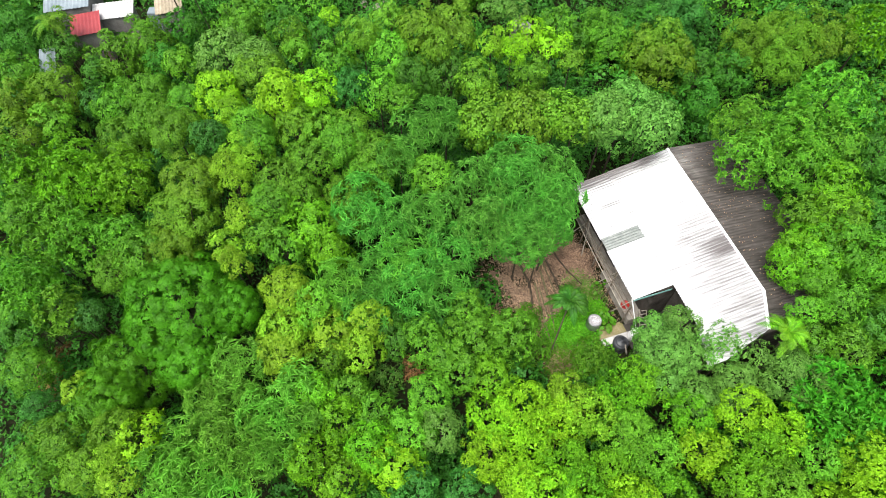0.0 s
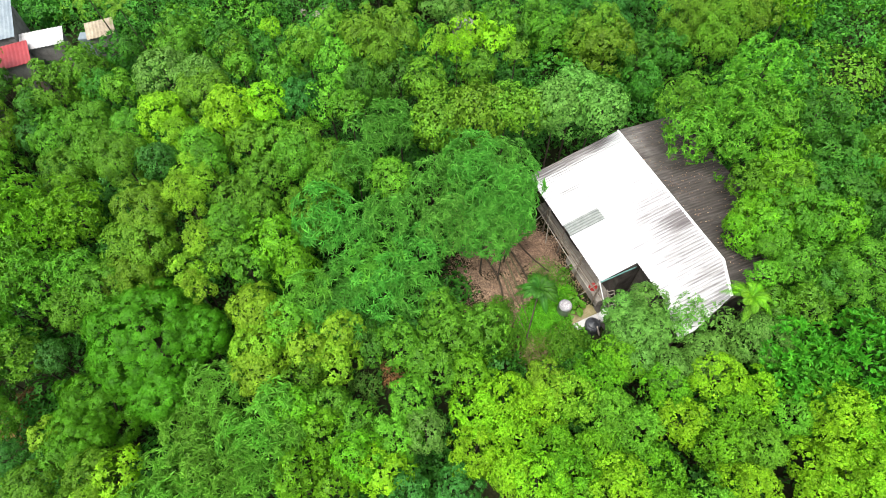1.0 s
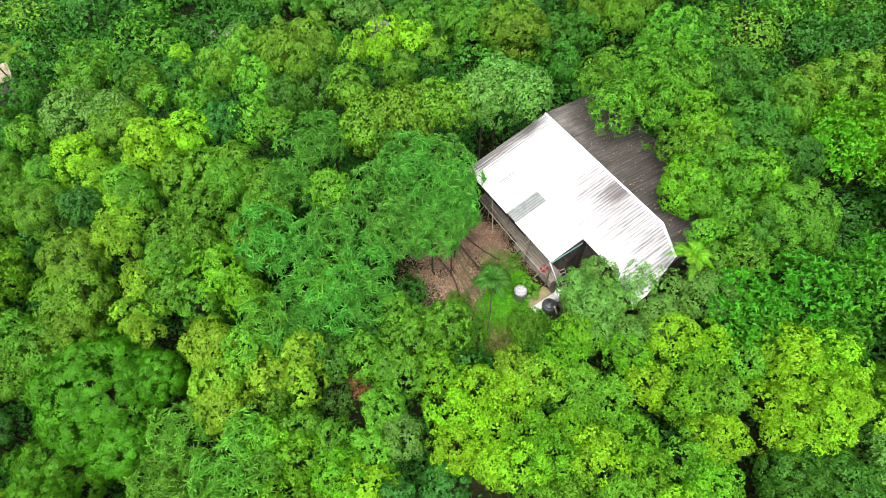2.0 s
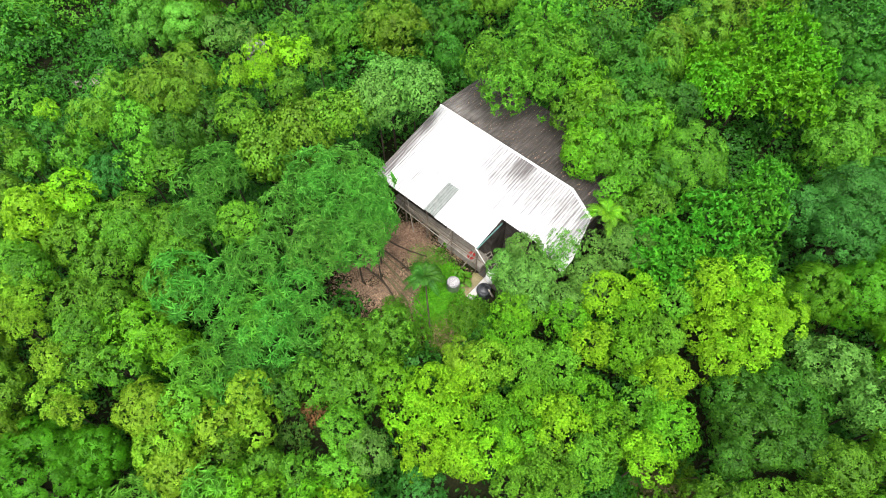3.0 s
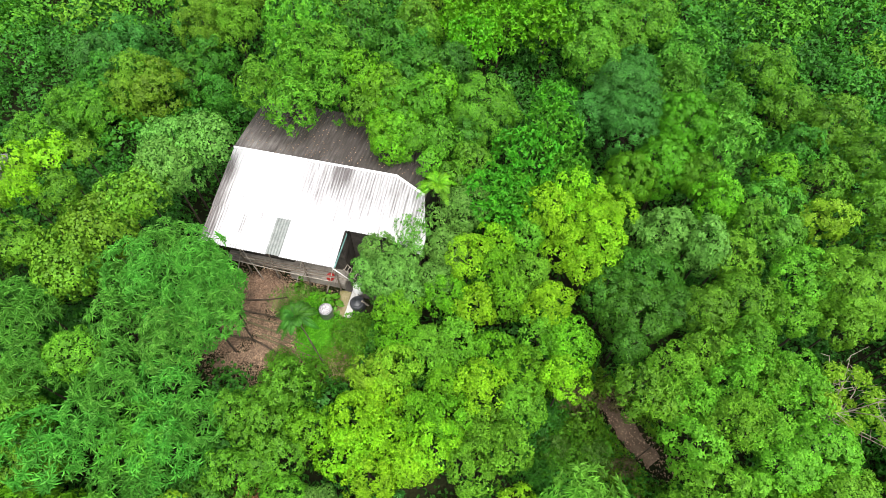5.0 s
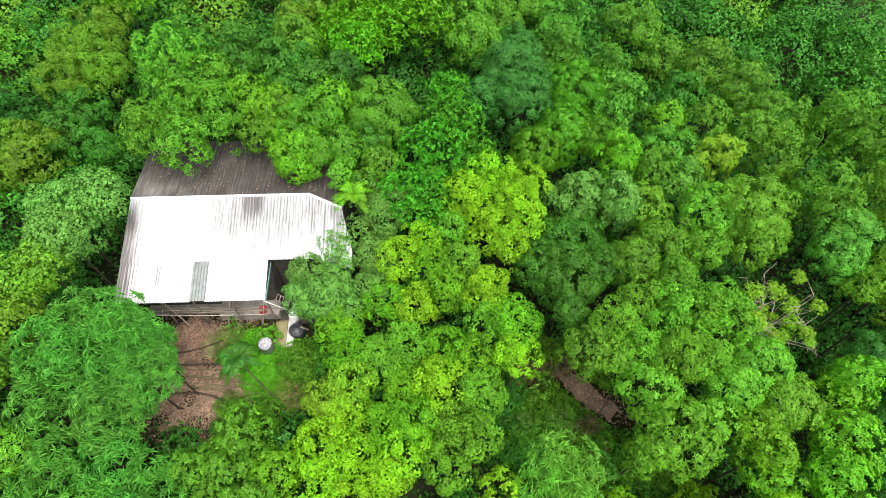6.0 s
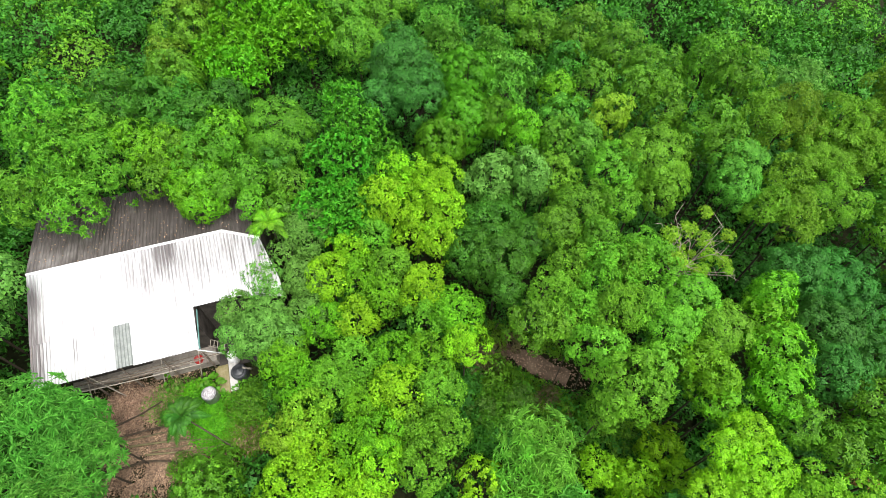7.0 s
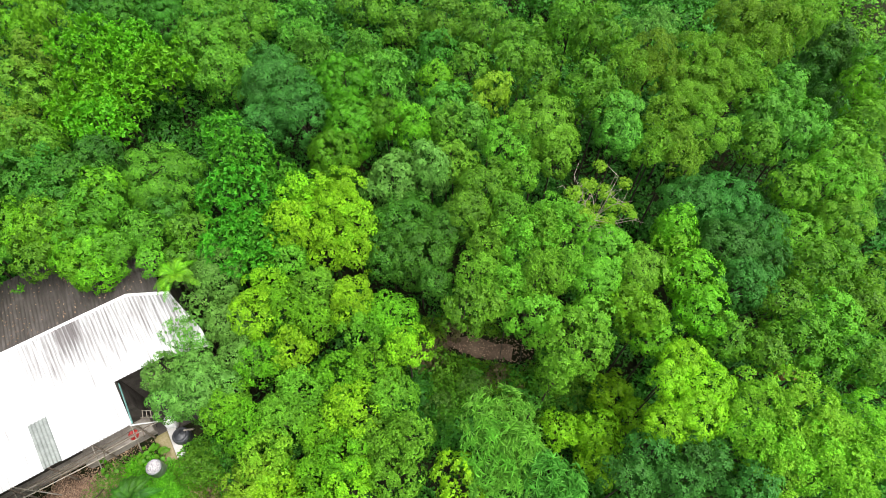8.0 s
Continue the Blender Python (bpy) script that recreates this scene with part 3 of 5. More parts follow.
part("masonry", box(0.34, 1.9, 0.44, 0.02, (8.78, -6.45, 0.07)), WHITEWASH, low_wall)
slab = thing("yard_slab", (0, 0, 0), "mossy yellow-brown concrete slab by a low wall", "slab", kind="structure")
slab.matrix_world = hb.copy()
part("slab_body", box(0.75, 1.7, 0.14, 0.05, (8.15, -6.55, 0.03)), MOSSY, slab)
board = thing("plank", (*(house_pt(9.75, 6.4)[:2]), 0.2), "grey weathered plank propped against a tank", "plank")
rod((0, 0, 0), (-0.2, 0.25, 0.7), 0.07, PALE_WOOD, "board", board, 4)


def lying_pole(x0, y0, x1, y1, r, bend, mat, label):
    z0, z1 = ground_z(x0, y0) + r + 0.14, ground_z(x1, y1) + r + 0.14
    t = thing("fallen_pole", (x0, y0, z0), label, "pole", "felled bamboo poles in the yard")
    a, b = Vector((0, 0, 0)), Vector((x1 - x0, y1 - y0, z1 - z0))
    side = Vector((-b.y, b.x, 0)).normalized()
    pts = [a.lerp(b, k / 9) + side * bend * math.sin(math.pi * k / 9) + Vector((0, 0, 0.03 * math.sin(k * 2.1))) for k in range(10)]
    v, f = tube(pts, [r * (1 - 0.04 * k) for k in range(10)], 8)
    part("culm", quads("culm", v, f, mat, True), mat, t)
    for k in range(1, 9):
        v, f = tube([pts[k] - b.normalized() * 0.012, pts[k] + b.normalized() * 0.012], [r * 1.18 * (1 - 0.04 * k)] * 2, 8)
        part("node_ring", quads("node_ring", v, f, mat, True), mat, t)


FELLED = "long greenish bamboo pole lying on dry litter"
DARKP = "dark curved bamboo pole lying on dry litter"
lying_pole(6.85, 19.43, 8.42, 17.01, 0.056, -0.12, DARK_WOOD, DARKP)
lying_pole(6.37, 18.69, 7.18, 15.89, 0.063, 0.06, DARK_WOOD, DARKP)
lying_pole(6.20, 18.45, 6.85, 16.07, 0.042, 0.00, BAMBOO_POLE, FELLED)
lying_pole(5.94, 18.03, 6.48, 13.41, 0.063, 0.12, BAMBOO_POLE, FELLED)
lying_pole(5.56, 17.13, 6.47, 12.06, 0.056, -0.08, BAMBOO_POLE, FELLED)
lying_pole(5.78, 16.83, 6.58, 12.25, 0.042, 0.05, BAMBOO_POLE, FELLED)
lying_pole(4.71, 18.38, 5.18, 14.95, 0.070, 0.32, DARK_WOOD, DARKP)

def bare_patch():
    """Trodden earth under the litter, a little above the soil."""
    verts, faces, n, m = [house_pt(3.8, 8.7, ground_z(*house_pt(3.8, 8.7)[:2]) + 0.012)], [], 40, 6
    for j in range(1, m + 1):
        for i in range(n):
            w = 2 * math.pi * i / n
            r = (j / m) * (1 + 0.16 * math.sin(3 * w + 1) + 0.09 * math.sin(7 * w))
            p = house_pt(3.8 + 3.7 * r * math.cos(w), 8.7 + 3.5 * r * math.sin(w))
            verts.append((p.x, p.y, ground_z(p.x, p.y) + (0.012 if j < m else -0.05)))
    tris = [(0, 1 + i, 1 + (i + 1) % n) for i in range(n)]
    bm = bmesh.new()
    bv = [bm.verts.new(v) for v in verts]
    for t in tris:
        bm.faces.new([bv[i] for i in t])
    for j in range(m - 1):
        for i in range(n):
            bm.faces.new([bv[k] for k in (1 + j * n + i, 1 + (j + 1) * n + i, 1 + (j + 1) * n + (i + 1) % n, 1 + j * n + (i + 1) % n)])
    for f in bm.faces:
        f.smooth = True
    tagged(part("bare_ground", bm, EARTH), "bare trodden brown earth in the yard", "ground", kind="structure")


bare_patch()

# ---- forest floor, litter and low plants ----
def scatter(name, label, category, mat, n, place, length, width, lift, upright, seed, kind="stuff"):
    g = np.random.default_rng(seed)
    pos = np.array([place(g) for _ in range(n)])
    axis = unit(np.concatenate([g.normal(size=(n, 2)), g.normal(size=(n, 1)) * 0.15 + upright], 1))
    face = unit(np.concatenate([g.normal(size=(n, 2)) * 0.45, np.ones((n, 1))], 1))
    pos[:, 2] += g.uniform(0, lift, n)
    v, f = leaves(pos, axis, face, g.uniform(0.6, 1.25, n) * length, g.uniform(0.7, 1.2, n) * width)
    ob = new(name, quads(name, v, f, mat))
    return tagged(ob, label, category, kind=kind)


def in_house(s0, s1, q0, q1):
    def place(g):
        s, q = g.uniform(s0, s1), g.uniform(q0, q1)
        p = house_pt(s, q)
        return (p.x, p.y, ground_z(p.x, p.y) + 0.01)
    return place


def blob(cs, cq, rs, rq):
    def place(g):
        a, r = g.uniform(0, 6.283), math.sqrt(g.uniform(0, 1)) * (1 + 0.25 * math.sin(5 * g.uniform(0, 6.28)))
        p = house_pt(cs + rs * r * math.cos(a), cq + rq * r * math.sin(a))
        return (p.x, p.y, ground_z(p.x, p.y) + 0.01)
    return place


scatter("leaf_litter", "tan and brown dry bamboo leaf litter on soil", "leaf litter", LEAF["dry"], 20000, blob(4.3, 8.9, 4.0, 3.6), 0.13, 0.038, 0.06, 0.05, 3)
scatter("leaf_litter", "pale straw litter beside the house", "leaf litter", LEAF["dry"], 4600, blob(3.2, 6.9, 2.4, 1.0), 0.18, 0.04, 0.1, 0.08, 4)
scatter("creeper", "bright green creeper carpeting the yard", "creeper", LEAF["c"], 7000, blob(7.6, 8.85, 1.25, 1.4), 0.12, 0.10, 0.28, 0.3, 5)
scatter("creeper", "bright green creeper and grass along the ledge", "creeper", LEAF["c"], 900, blob(6.9, 6.9, 0.9, 0.6), 0.14, 0.09, 0.3, 0.4, 6)
scatter("grass", "sparse green grass in dry litter", "grass", LEAF["c"], 3600, blob(5.7, 7.1, 1.7, 1.1), 0.16, 0.03, 0.1, 0.9, 7)
scatter("creeper", "green weeds below the tanks", "creeper", LEAF["m"], 2600, blob(9.6, 8.3, 1.1, 1.2), 0.15, 0.1, 0.5, 0.4, 8)
scatter("weeds", "tangled green and straw weeds on the yard's edge", "weeds", LEAF["o"], 1500, blob(9.2, 10.3, 1.4, 1.3), 0.18, 0.05, 0.5, 0.6, 9)


scatter("leaf_litter", "straw-coloured dead stalks and leaves among weeds", "leaf litter", LEAF["dry"], 1500, blob(9.3, 9.7, 1.0, 1.5), 0.3, 0.035, 0.25, 0.2, 10)


def broad_leaf_plant(s, q, n, size, seed):
    """Taro-like clump of big heart-shaped leaves on stalks."""
    g = random.Random(seed)
    p = house_pt(s, q)
    t = thing("taro_plant", (p.x, p.y, ground_z(p.x, p.y)), "clump of large glossy heart-shaped green leaves", "plant", "taro plants by the ledge")
    for k in range(n):
        w, r, h = g.uniform(0, 6.28), g.uniform(0.1, 0.5), g.uniform(0.35, 0.7)
        tip = Vector((math.cos(w) * r, math.sin(w) * r, h))
        rod((0, 0, 0), tip, 0.012, LEAF["m"], "stalk", t, 5, 0.05)
        L = size * g.uniform(0.7, 1.2)
        prof = ((-0.22, 0.30), (0.0, 0.42), (0.25, 0.38), (0.5, 0.24), (0.8, 0.03))
        verts, faces = [], []
        out, side = Vector((math.cos(w), math.sin(w), -0.35)).normalized(), Vector((-math.sin(w), math.cos(w), 0))
        for a, b in prof:
            c = tip + out * a * L
            verts += [c - side * b * L + Vector((0, 0, 0.05 * L)), c, c + side * b * L + Vector((0, 0, 0.05 * L))]
        for i in range(4):
            for j in range(2):
                faces.append((i * 3 + j, i * 3 + j + 1, i * 3 + j + 4, i * 3 + j + 3))
        part("leaf", quads("leaf", verts, faces, LEAF["m"], True), LEAF["m"], t)


for k, (s, q) in enumerate(((7.5, 6.5), (7.9, 6.75), (7.0, 6.6), (7.9, 7.0), (5.5, 6.0))):
    broad_leaf_plant(s, q, 8, 0.27, 40 + k)


def palm(x, y, z, base, fronds, length, seed, hue, label, blade=0.018):
    g = random.Random(seed)
    bx, by = base
    bz = ground_z(bx, by)
    t = thing("palm_tree", (bx, by, bz), label, "palm tree")
    top = Vector((x - bx, y - by, z - bz))
    pts = [Vector((top.x * (k / 7) ** 1.1, top.y * (k / 7) ** 1.1, top.z * k / 7)) for k in range(8)]
    v, f = tube(pts, [0.06 - 0.004 * k for k in range(8)], 8)
    part("trunk", quads("trunk", v, f, BARK, True), BARK, t, "slim leaning grey trunk")
    for k in range(fronds):
        w = 2 * math.pi * k / fronds + g.uniform(-0.2, 0.2)
        up = g.uniform(0.25, 1.5)
        verts, faces = [], []
        n = 20
        spine = []
        for i in range(n + 1):
            d = i / n
            spine.append(top + Vector((math.cos(w) * d * length * math.cos(up * 0.8), math.sin(w) * d * length * math.cos(up * 0.8), length * (math.sin(up) * d - 0.75 * d * d))))
        tv, tf = tube(spine, [0.016 * (1 - 0.8 * i / n) for i in range(n + 1)], 4)
        pieces = [(tv, tf)]
        side = Vector((-math.sin(w), math.cos(w), 0))
        for i in range(2, n + 1):
            d = i / n
            ll = length * 0.26 * math.sin(math.pi * (0.12 + 0.85 * d)) ** 0.7
            fw = (spine[i] - spine[i - 1]).normalized()
            for sg in (-1, 1):
                ax = (side * sg * 0.85 + fw * 0.75 + Vector((0, 0, -0.25))).normalized()
                nn = fw * blade
                p = spine[i]
                pieces.append(([p - nn, p + nn, p + ax * ll * 0.6 + nn * 0.8 + Vector((0, 0, -0.02)), p + ax * ll], [(0, 1, 2, 3)]))
        vv, ff = join(pieces)
        part("frond", quads("frond", vv, ff, LEAF[hue], False), LEAF[hue], t)
    return t


palm(7.02, 14.75, 2.5, (5.9, 12.2), 24, 1.35, 3, "s", "small dark green palm with a slim leaning trunk", 0.045)
palm(16.1, 11.15, 6.4, (17.2, 11.5), 14, 1.35, 4, "br", "yellow-green palm rising beside the house roof", 0.03)

# ---- trees ----
def crown_mesh(name, R, seed, mat, clumps=1.0, clump_r=0.3, density=1.0, k=1, spread=1.0, forward=0.35, droop=0.25, length=0.17, width=0.075, flat=0.95, layered=0.0, ragged=0.22, fine=False, unruly=0.16, under=1.0, skirt=0.6):
    """A crown of leafy clumps set round an uneven dome; leaves stand in sprays of k."""
    g = np.random.default_rng(seed)
    n = int(max(12, 10.2 * (1 + skirt) / 1.16 * clumps * R ** 1.25 / (clump_r / 0.3) ** 2))
    i = np.arange(n) + 0.5
    up = 1 - (1 + skirt) * i / n
    w = i * 2.399963 + g.uniform(0, 6.28)
    rr = np.sqrt(np.maximum(0, 1 - up ** 2))
    d = np.stack([rr * np.cos(w), rr * np.sin(w), up], 1) + g.normal(size=(n, 3)) * 0.09
    d = unit(d)
    lobes = 1 + ragged * np.sin(2.3 * w + seed) * rr + ragged * 0.8 * np.sin(3.1 * w * 0.37 + 4 * up)
    rad = R * (0.78 + g.uniform(-1, 0.8, n) * ragged * 0.9) * (0.75 + 0.25 * lobes)
    rad = np.minimum(rad, 0.92 * R)
    centre = d * rad[:, None] * np.array([1, 1, flat])
    centre[:, 2] *= np.where(centre[:, 2] < 0, 1.5, 1.0)
    cr = clump_r * R ** 0.35 * g.uniform(0.75, 1.45, n) * 1.6
    per = np.maximum(6, density * 84 * cr ** 2 / (length * width / 0.0128) / 0.22 / k).astype(int)
    idx = np.repeat(np.arange(n), per)
    m = len(idx)
    dd = unit(g.normal(size=(m, 3)))
    bias = unit(d[idx] + np.array([0, 0, 0.55]))
    low = np.sum(dd * bias, 1)
    dd = unit(dd + bias * np.where(low < 0, -2 * low, 0)[:, None] + 0.45 * bias)
    dd[:, 2] *= 1 - 0.75 * layered
    pos = centre[idx] + dd * (cr[idx] * g.uniform(0.88, 1.03, m))[:, None] * np.array([1, 1, 0.95 - 0.5 * layered])
    out = unit(dd + 0.5 * d[idx] + np.array([0, 0, 0.15]))
    # sprays
    P = np.repeat(pos, k, 0)
    O = np.repeat(out, k, 0)
    a = unit(np.cross(O, g.normal(size=(m, 3)).repeat(k, 0)))
    b = np.cross(O, a)
    ang = np.tile(np.arange(k), m) * (2 * np.pi / k) + np.repeat(g.uniform(0, 6.28, m), k)
    radial = a * np.cos(ang)[:, None] + b * np.sin(ang)[:, None]
    axis = unit(radial * spread + O * forward + g.normal(size=P.shape) * 0.22 + np.array([0, 0, -droop]))
    face = unit(1.5 * np.repeat(dd, k, 0) + 0.25 * np.repeat(d[idx], k, 0) + np.array([0, 0, 0.1]) + g.normal(size=P.shape) * unruly)
    L = length * g.uniform(0.65, 1.25, len(P))
    Wd = width * g.uniform(0.75, 1.2, len(P))
    v, f = small_leaves(P, axis, face, L, Wd) if fine else leaves(P, axis, face, L, Wd)
    # broader leaves just under the skin of each clump close it
    per2 = np.maximum(4, under * 22 * (cr / 0.5) ** 2).astype(int)
    i2 = np.repeat(np.arange(n), per2)
    m2 = len(i2)
    d2 = unit(unit(g.normal(size=(m2, 3))) + 0.75 * unit(d[i2] + np.array([0, 0, 0.55])))
    d2[:, 2] *= 1 - 0.75 * layered
    p2 = centre[i2] + d2 * (cr[i2] * g.uniform(0.72, 0.86, m2))[:, None] * np.array([1, 1, 0.95 - 0.5 * layered])
    ax2 = unit(np.cross(d2, g.normal(size=(m2, 3))))
    l2 = 0.21 * (cr[i2] / 0.5) ** 0.5
    v2, f2 = leaves(p2 - ax2 * l2[:, None] * 0.5, ax2, unit(d2 + g.normal(size=d2.shape) * 0.15), l2, l2 * (0.3 if 0.3 < length and width < 0.07 else 0.7), 0.06)
    f = np.concatenate([f, f2 + len(v)])
    v = np.concatenate([v, v2])
    # a few large shaded leaves deep inside
    c = int(22 * R * R)
    pin = unit(g.normal(size=(c, 3))) * (R * 0.58 * g.uniform(0.3, 1, c) ** 0.5)[:, None] * np.array([1, 1, flat])
    pin[:, 2] = np.maximum(pin[:, 2], -0.3 * R)
    vi, fi = leaves(pin, unit(g.normal(size=(c, 3))), unit(g.normal(size=(c, 3)) + np.array([0, 0, 1])), np.full(c, 0.26), np.full(c, 0.16))
    v = np.concatenate([v, vi])
    f = np.concatenate([f, fi + len(v) - len(vi)])
    return quads(name, v, f, mat), [tuple(x) for x in centre[:: max(1, n // 7)][:7]]


def limb_meshes(name, tips, R, mat):
    out = []
    for x, y, z in tips[:5]:
        a, b = Vector((0, 0, -0.75 * R)), Vector((x, y, z)) * 0.92
        mid = a.lerp(b, 0.5) + Vector((-y, x, 0)) * 0.12
        v, f = tube([a, a.lerp(mid, 0.5) + Vector((0, 0, 0.05)), mid, b], [0.032 * R, 0.025 * R, 0.017 * R, 0.006 * R], 5)
        out.append(quads(name, v, f, mat, True))
    return out


KIND = {
    # broad mid-sized leaves in loose clumps
    "bl": dict(clump_r=0.22, clumps=0.8, k=4, spread=1.0, forward=0.3, droop=0.15, length=0.15, width=0.085, density=1.25, ragged=0.45, fine=True, unruly=0.24),
    # fine dense foliage in a smooth dome
    "sml": dict(clump_r=0.17, clumps=0.85, k=2, length=0.10, width=0.075, density=1.35, ragged=0.22, fine=True),
    # tight tufts of small leaves held up
    "clp": dict(clump_r=0.19, clumps=0.78, k=3, spread=0.8, forward=0.5, droop=0.0, length=0.10, width=0.075, density=1.6, ragged=0.45, fine=True, unruly=0.12),
    # bamboo: narrow drooping blades in fans
    "bam": dict(clump_r=0.21, clumps=0.7, k=7, spread=1.0, forward=0.4, droop=0.4, length=0.36, width=0.068, density=0.9, ragged=0.58, unruly=0.55, under=0.5),
    # dome smothered in vine, leaves lying flat
    "vin": dict(clump_r=0.16, clumps=0.85, k=1, spread=0.9, forward=0.1, droop=0.35, length=0.17, width=0.14, density=1.15, ragged=0.12, fine=True, flat=0.85, unruly=0.3),
    # bright large vine leaves standing up in whorls
    "big": dict(clump_r=0.24, clumps=0.8, k=6, spread=0.75, forward=0.75, droop=0.0, length=0.30, width=0.14, density=0.62, ragged=0.3, flat=0.7, unruly=0.3, under=0.5),
    # feathery sprays in flat layers
    "fea": dict(clump_r=0.15, clumps=0.95, k=4, spread=1.0, forward=0.15, droop=0.3, length=0.13, width=0.05, density=1.35, layered=0.35, fine=True, ragged=0.14, flat=0.85),
    # rosettes of long leaflets
    "sch": dict(clump_r=0.21, clumps=0.75, k=6, spread=0.95, forward=0.45, droop=0.1, length=0.22, width=0.09, density=1.05, ragged=0.42, unruly=0.25, under=0.8),
    # round tufts of very fine foliage
    "oli": dict(clump_r=0.23, clumps=0.75, k=3, spread=0.8, forward=0.5, droop=0.0, length=0.11, width=0.06, density=1.5, ragged=0.5, fine=True),
    # distant trees, coarser
    "low": dict(clump_r=0.40, k=3, spread=1.0, forward=0.3, droop=0.15, length=0.26, width=0.17, density=0.36, ragged=0.35, fine=True, under=0.2, skirt=0.16),
    "far": dict(clump_r=0.42, k=3, spread=1.0, forward=0.35, droop=0.15, length=0.28, width=0.17, density=0.42, ragged=0.36, fine=True, under=0.2, skirt=0.16),
    "shr": dict(clump_r=0.22, k=4, length=0.17, width=0.06, density=0.75, ragged=0.5, flat=0.8, fine=True, unruly=0.4, under=0.6),
    "spa": dict(clump_r=0.17, clumps=0.5, k=3, length=0.13, width=0.075, density=0.75, ragged=0.55, fine=True, unruly=0.3, under=0.3),
}
NAMES = {"bl": "broadleaf_tree", "sml": "round_crowned_tree", "clp": "tufted_tree", "fea": "feathery_tree", "sch": "rosette_tree", "oli": "olive_tufted_tree", "spa": "open_crowned_tree", "bam": "bamboo_clump", "shr": "shrub", "vin": "vine_covered_tree", "big": "vine_covered_tree"}
LOOK = {
    "bl": "broadleaf tree with loose leafy crown", "sml": "dense fine-leaved tree with rounded crown", "clp": "tree with tufted clumps of small leaves",
    "bam": "arching bamboo clump with narrow drooping leaves", "vin": "tree dome smothered in leafy vine", "big": "tree draped in large-leaved vine",
    "fea": "feathery tree with layered foliage", "sch": "tree with rosettes of long leaflets", "oli": "tree with round tufts of fine foliage",
    "far": "broadleaf tree of the far slope", "shr": "low leafy shrub", "spa": "thin open-crowned tree beside the house"}
TONE = {"x": "withered brown-green", "e": "pale lime-green", "m": "mid-green", "l": "light green", "y": "yellow-green", "yy": "lime", "br": "bright green", "d": "dark green", "b": "blue-green", "o": "olive-green", "g": "grey-green",
        "k": "bluish green", "q": "fresh green", "w": "pale green", "h": "fresh green", "v": "vivid green", "u": "green", "f": "deep green", "n": "dull green", "t": "olive", "r": "reddish-brown dying", "s": "dark green"}
forest_parts, planted, crowns = [], [], []
CLASSES = (0.85, 1.2, 1.65, 2.2, 3.0, 4.2)
made = {}
treernd = random.Random(77)


def trunk_mesh():
    pts = [(0.05 * math.sin(k * 1.3), 0.05 * math.cos(k * 0.9) - 0.05, k / 7) for k in range(8)]
    v, f = tube(pts, [1.25, 1.0, 0.92, 0.86, 0.8, 0.74, 0.68, 0.6], 8)
    v = [(p[0] if abs(p[0]) < 0.01 else p[0], p[1], p[2]) for p in v]
    return quads("trunk", v, f, BARK, True)


TRUNK = trunk_mesh()


ROAD_A, ROAD_B = Vector((13.3, -2.1)), Vector((11.3, -6.3))


def in_road(x, y, pad=0.0):
    d = ROAD_B - ROAD_A
    k = min(max(((x - ROAD_A.x) * d.x + (y - ROAD_A.y) * d.y) / d.length_squared, 0), 1)
    p = ROAD_A + d * k
    return math.hypot(x - p.x, y - p.y) < 1.0 + pad


def foot(x, y):
    """Where a trunk stands: below its crown, or beside the house when the crown hangs over the roof."""
    r = Vector((x - HX, y - HY))
    a, b = r.dot(SD), r.dot(QD)
    if -0.6 < a < 12.3 and -5.0 < b < 6.3:
        if a < 2.0 and b > -3.0:
            a = -1.0
        elif b < 1.0 and a < 11.0:
            b = -5.2
        else:
            a = 12.6
    p = house_pt(a, b)
    if in_road(p.x, p.y, 1.6):
        # no trunk stands on the path or crowds its lower side
        d = (ROAD_B - ROAD_A).normalized()
        off = (p.x - ROAD_A.x) * -d.y + (p.y - ROAD_A.y) * d.x
        if off < 1.5:
            return p.x - d.y * (1.7 - off), p.y + d.x * (1.7 - off)
    return p.x, p.y


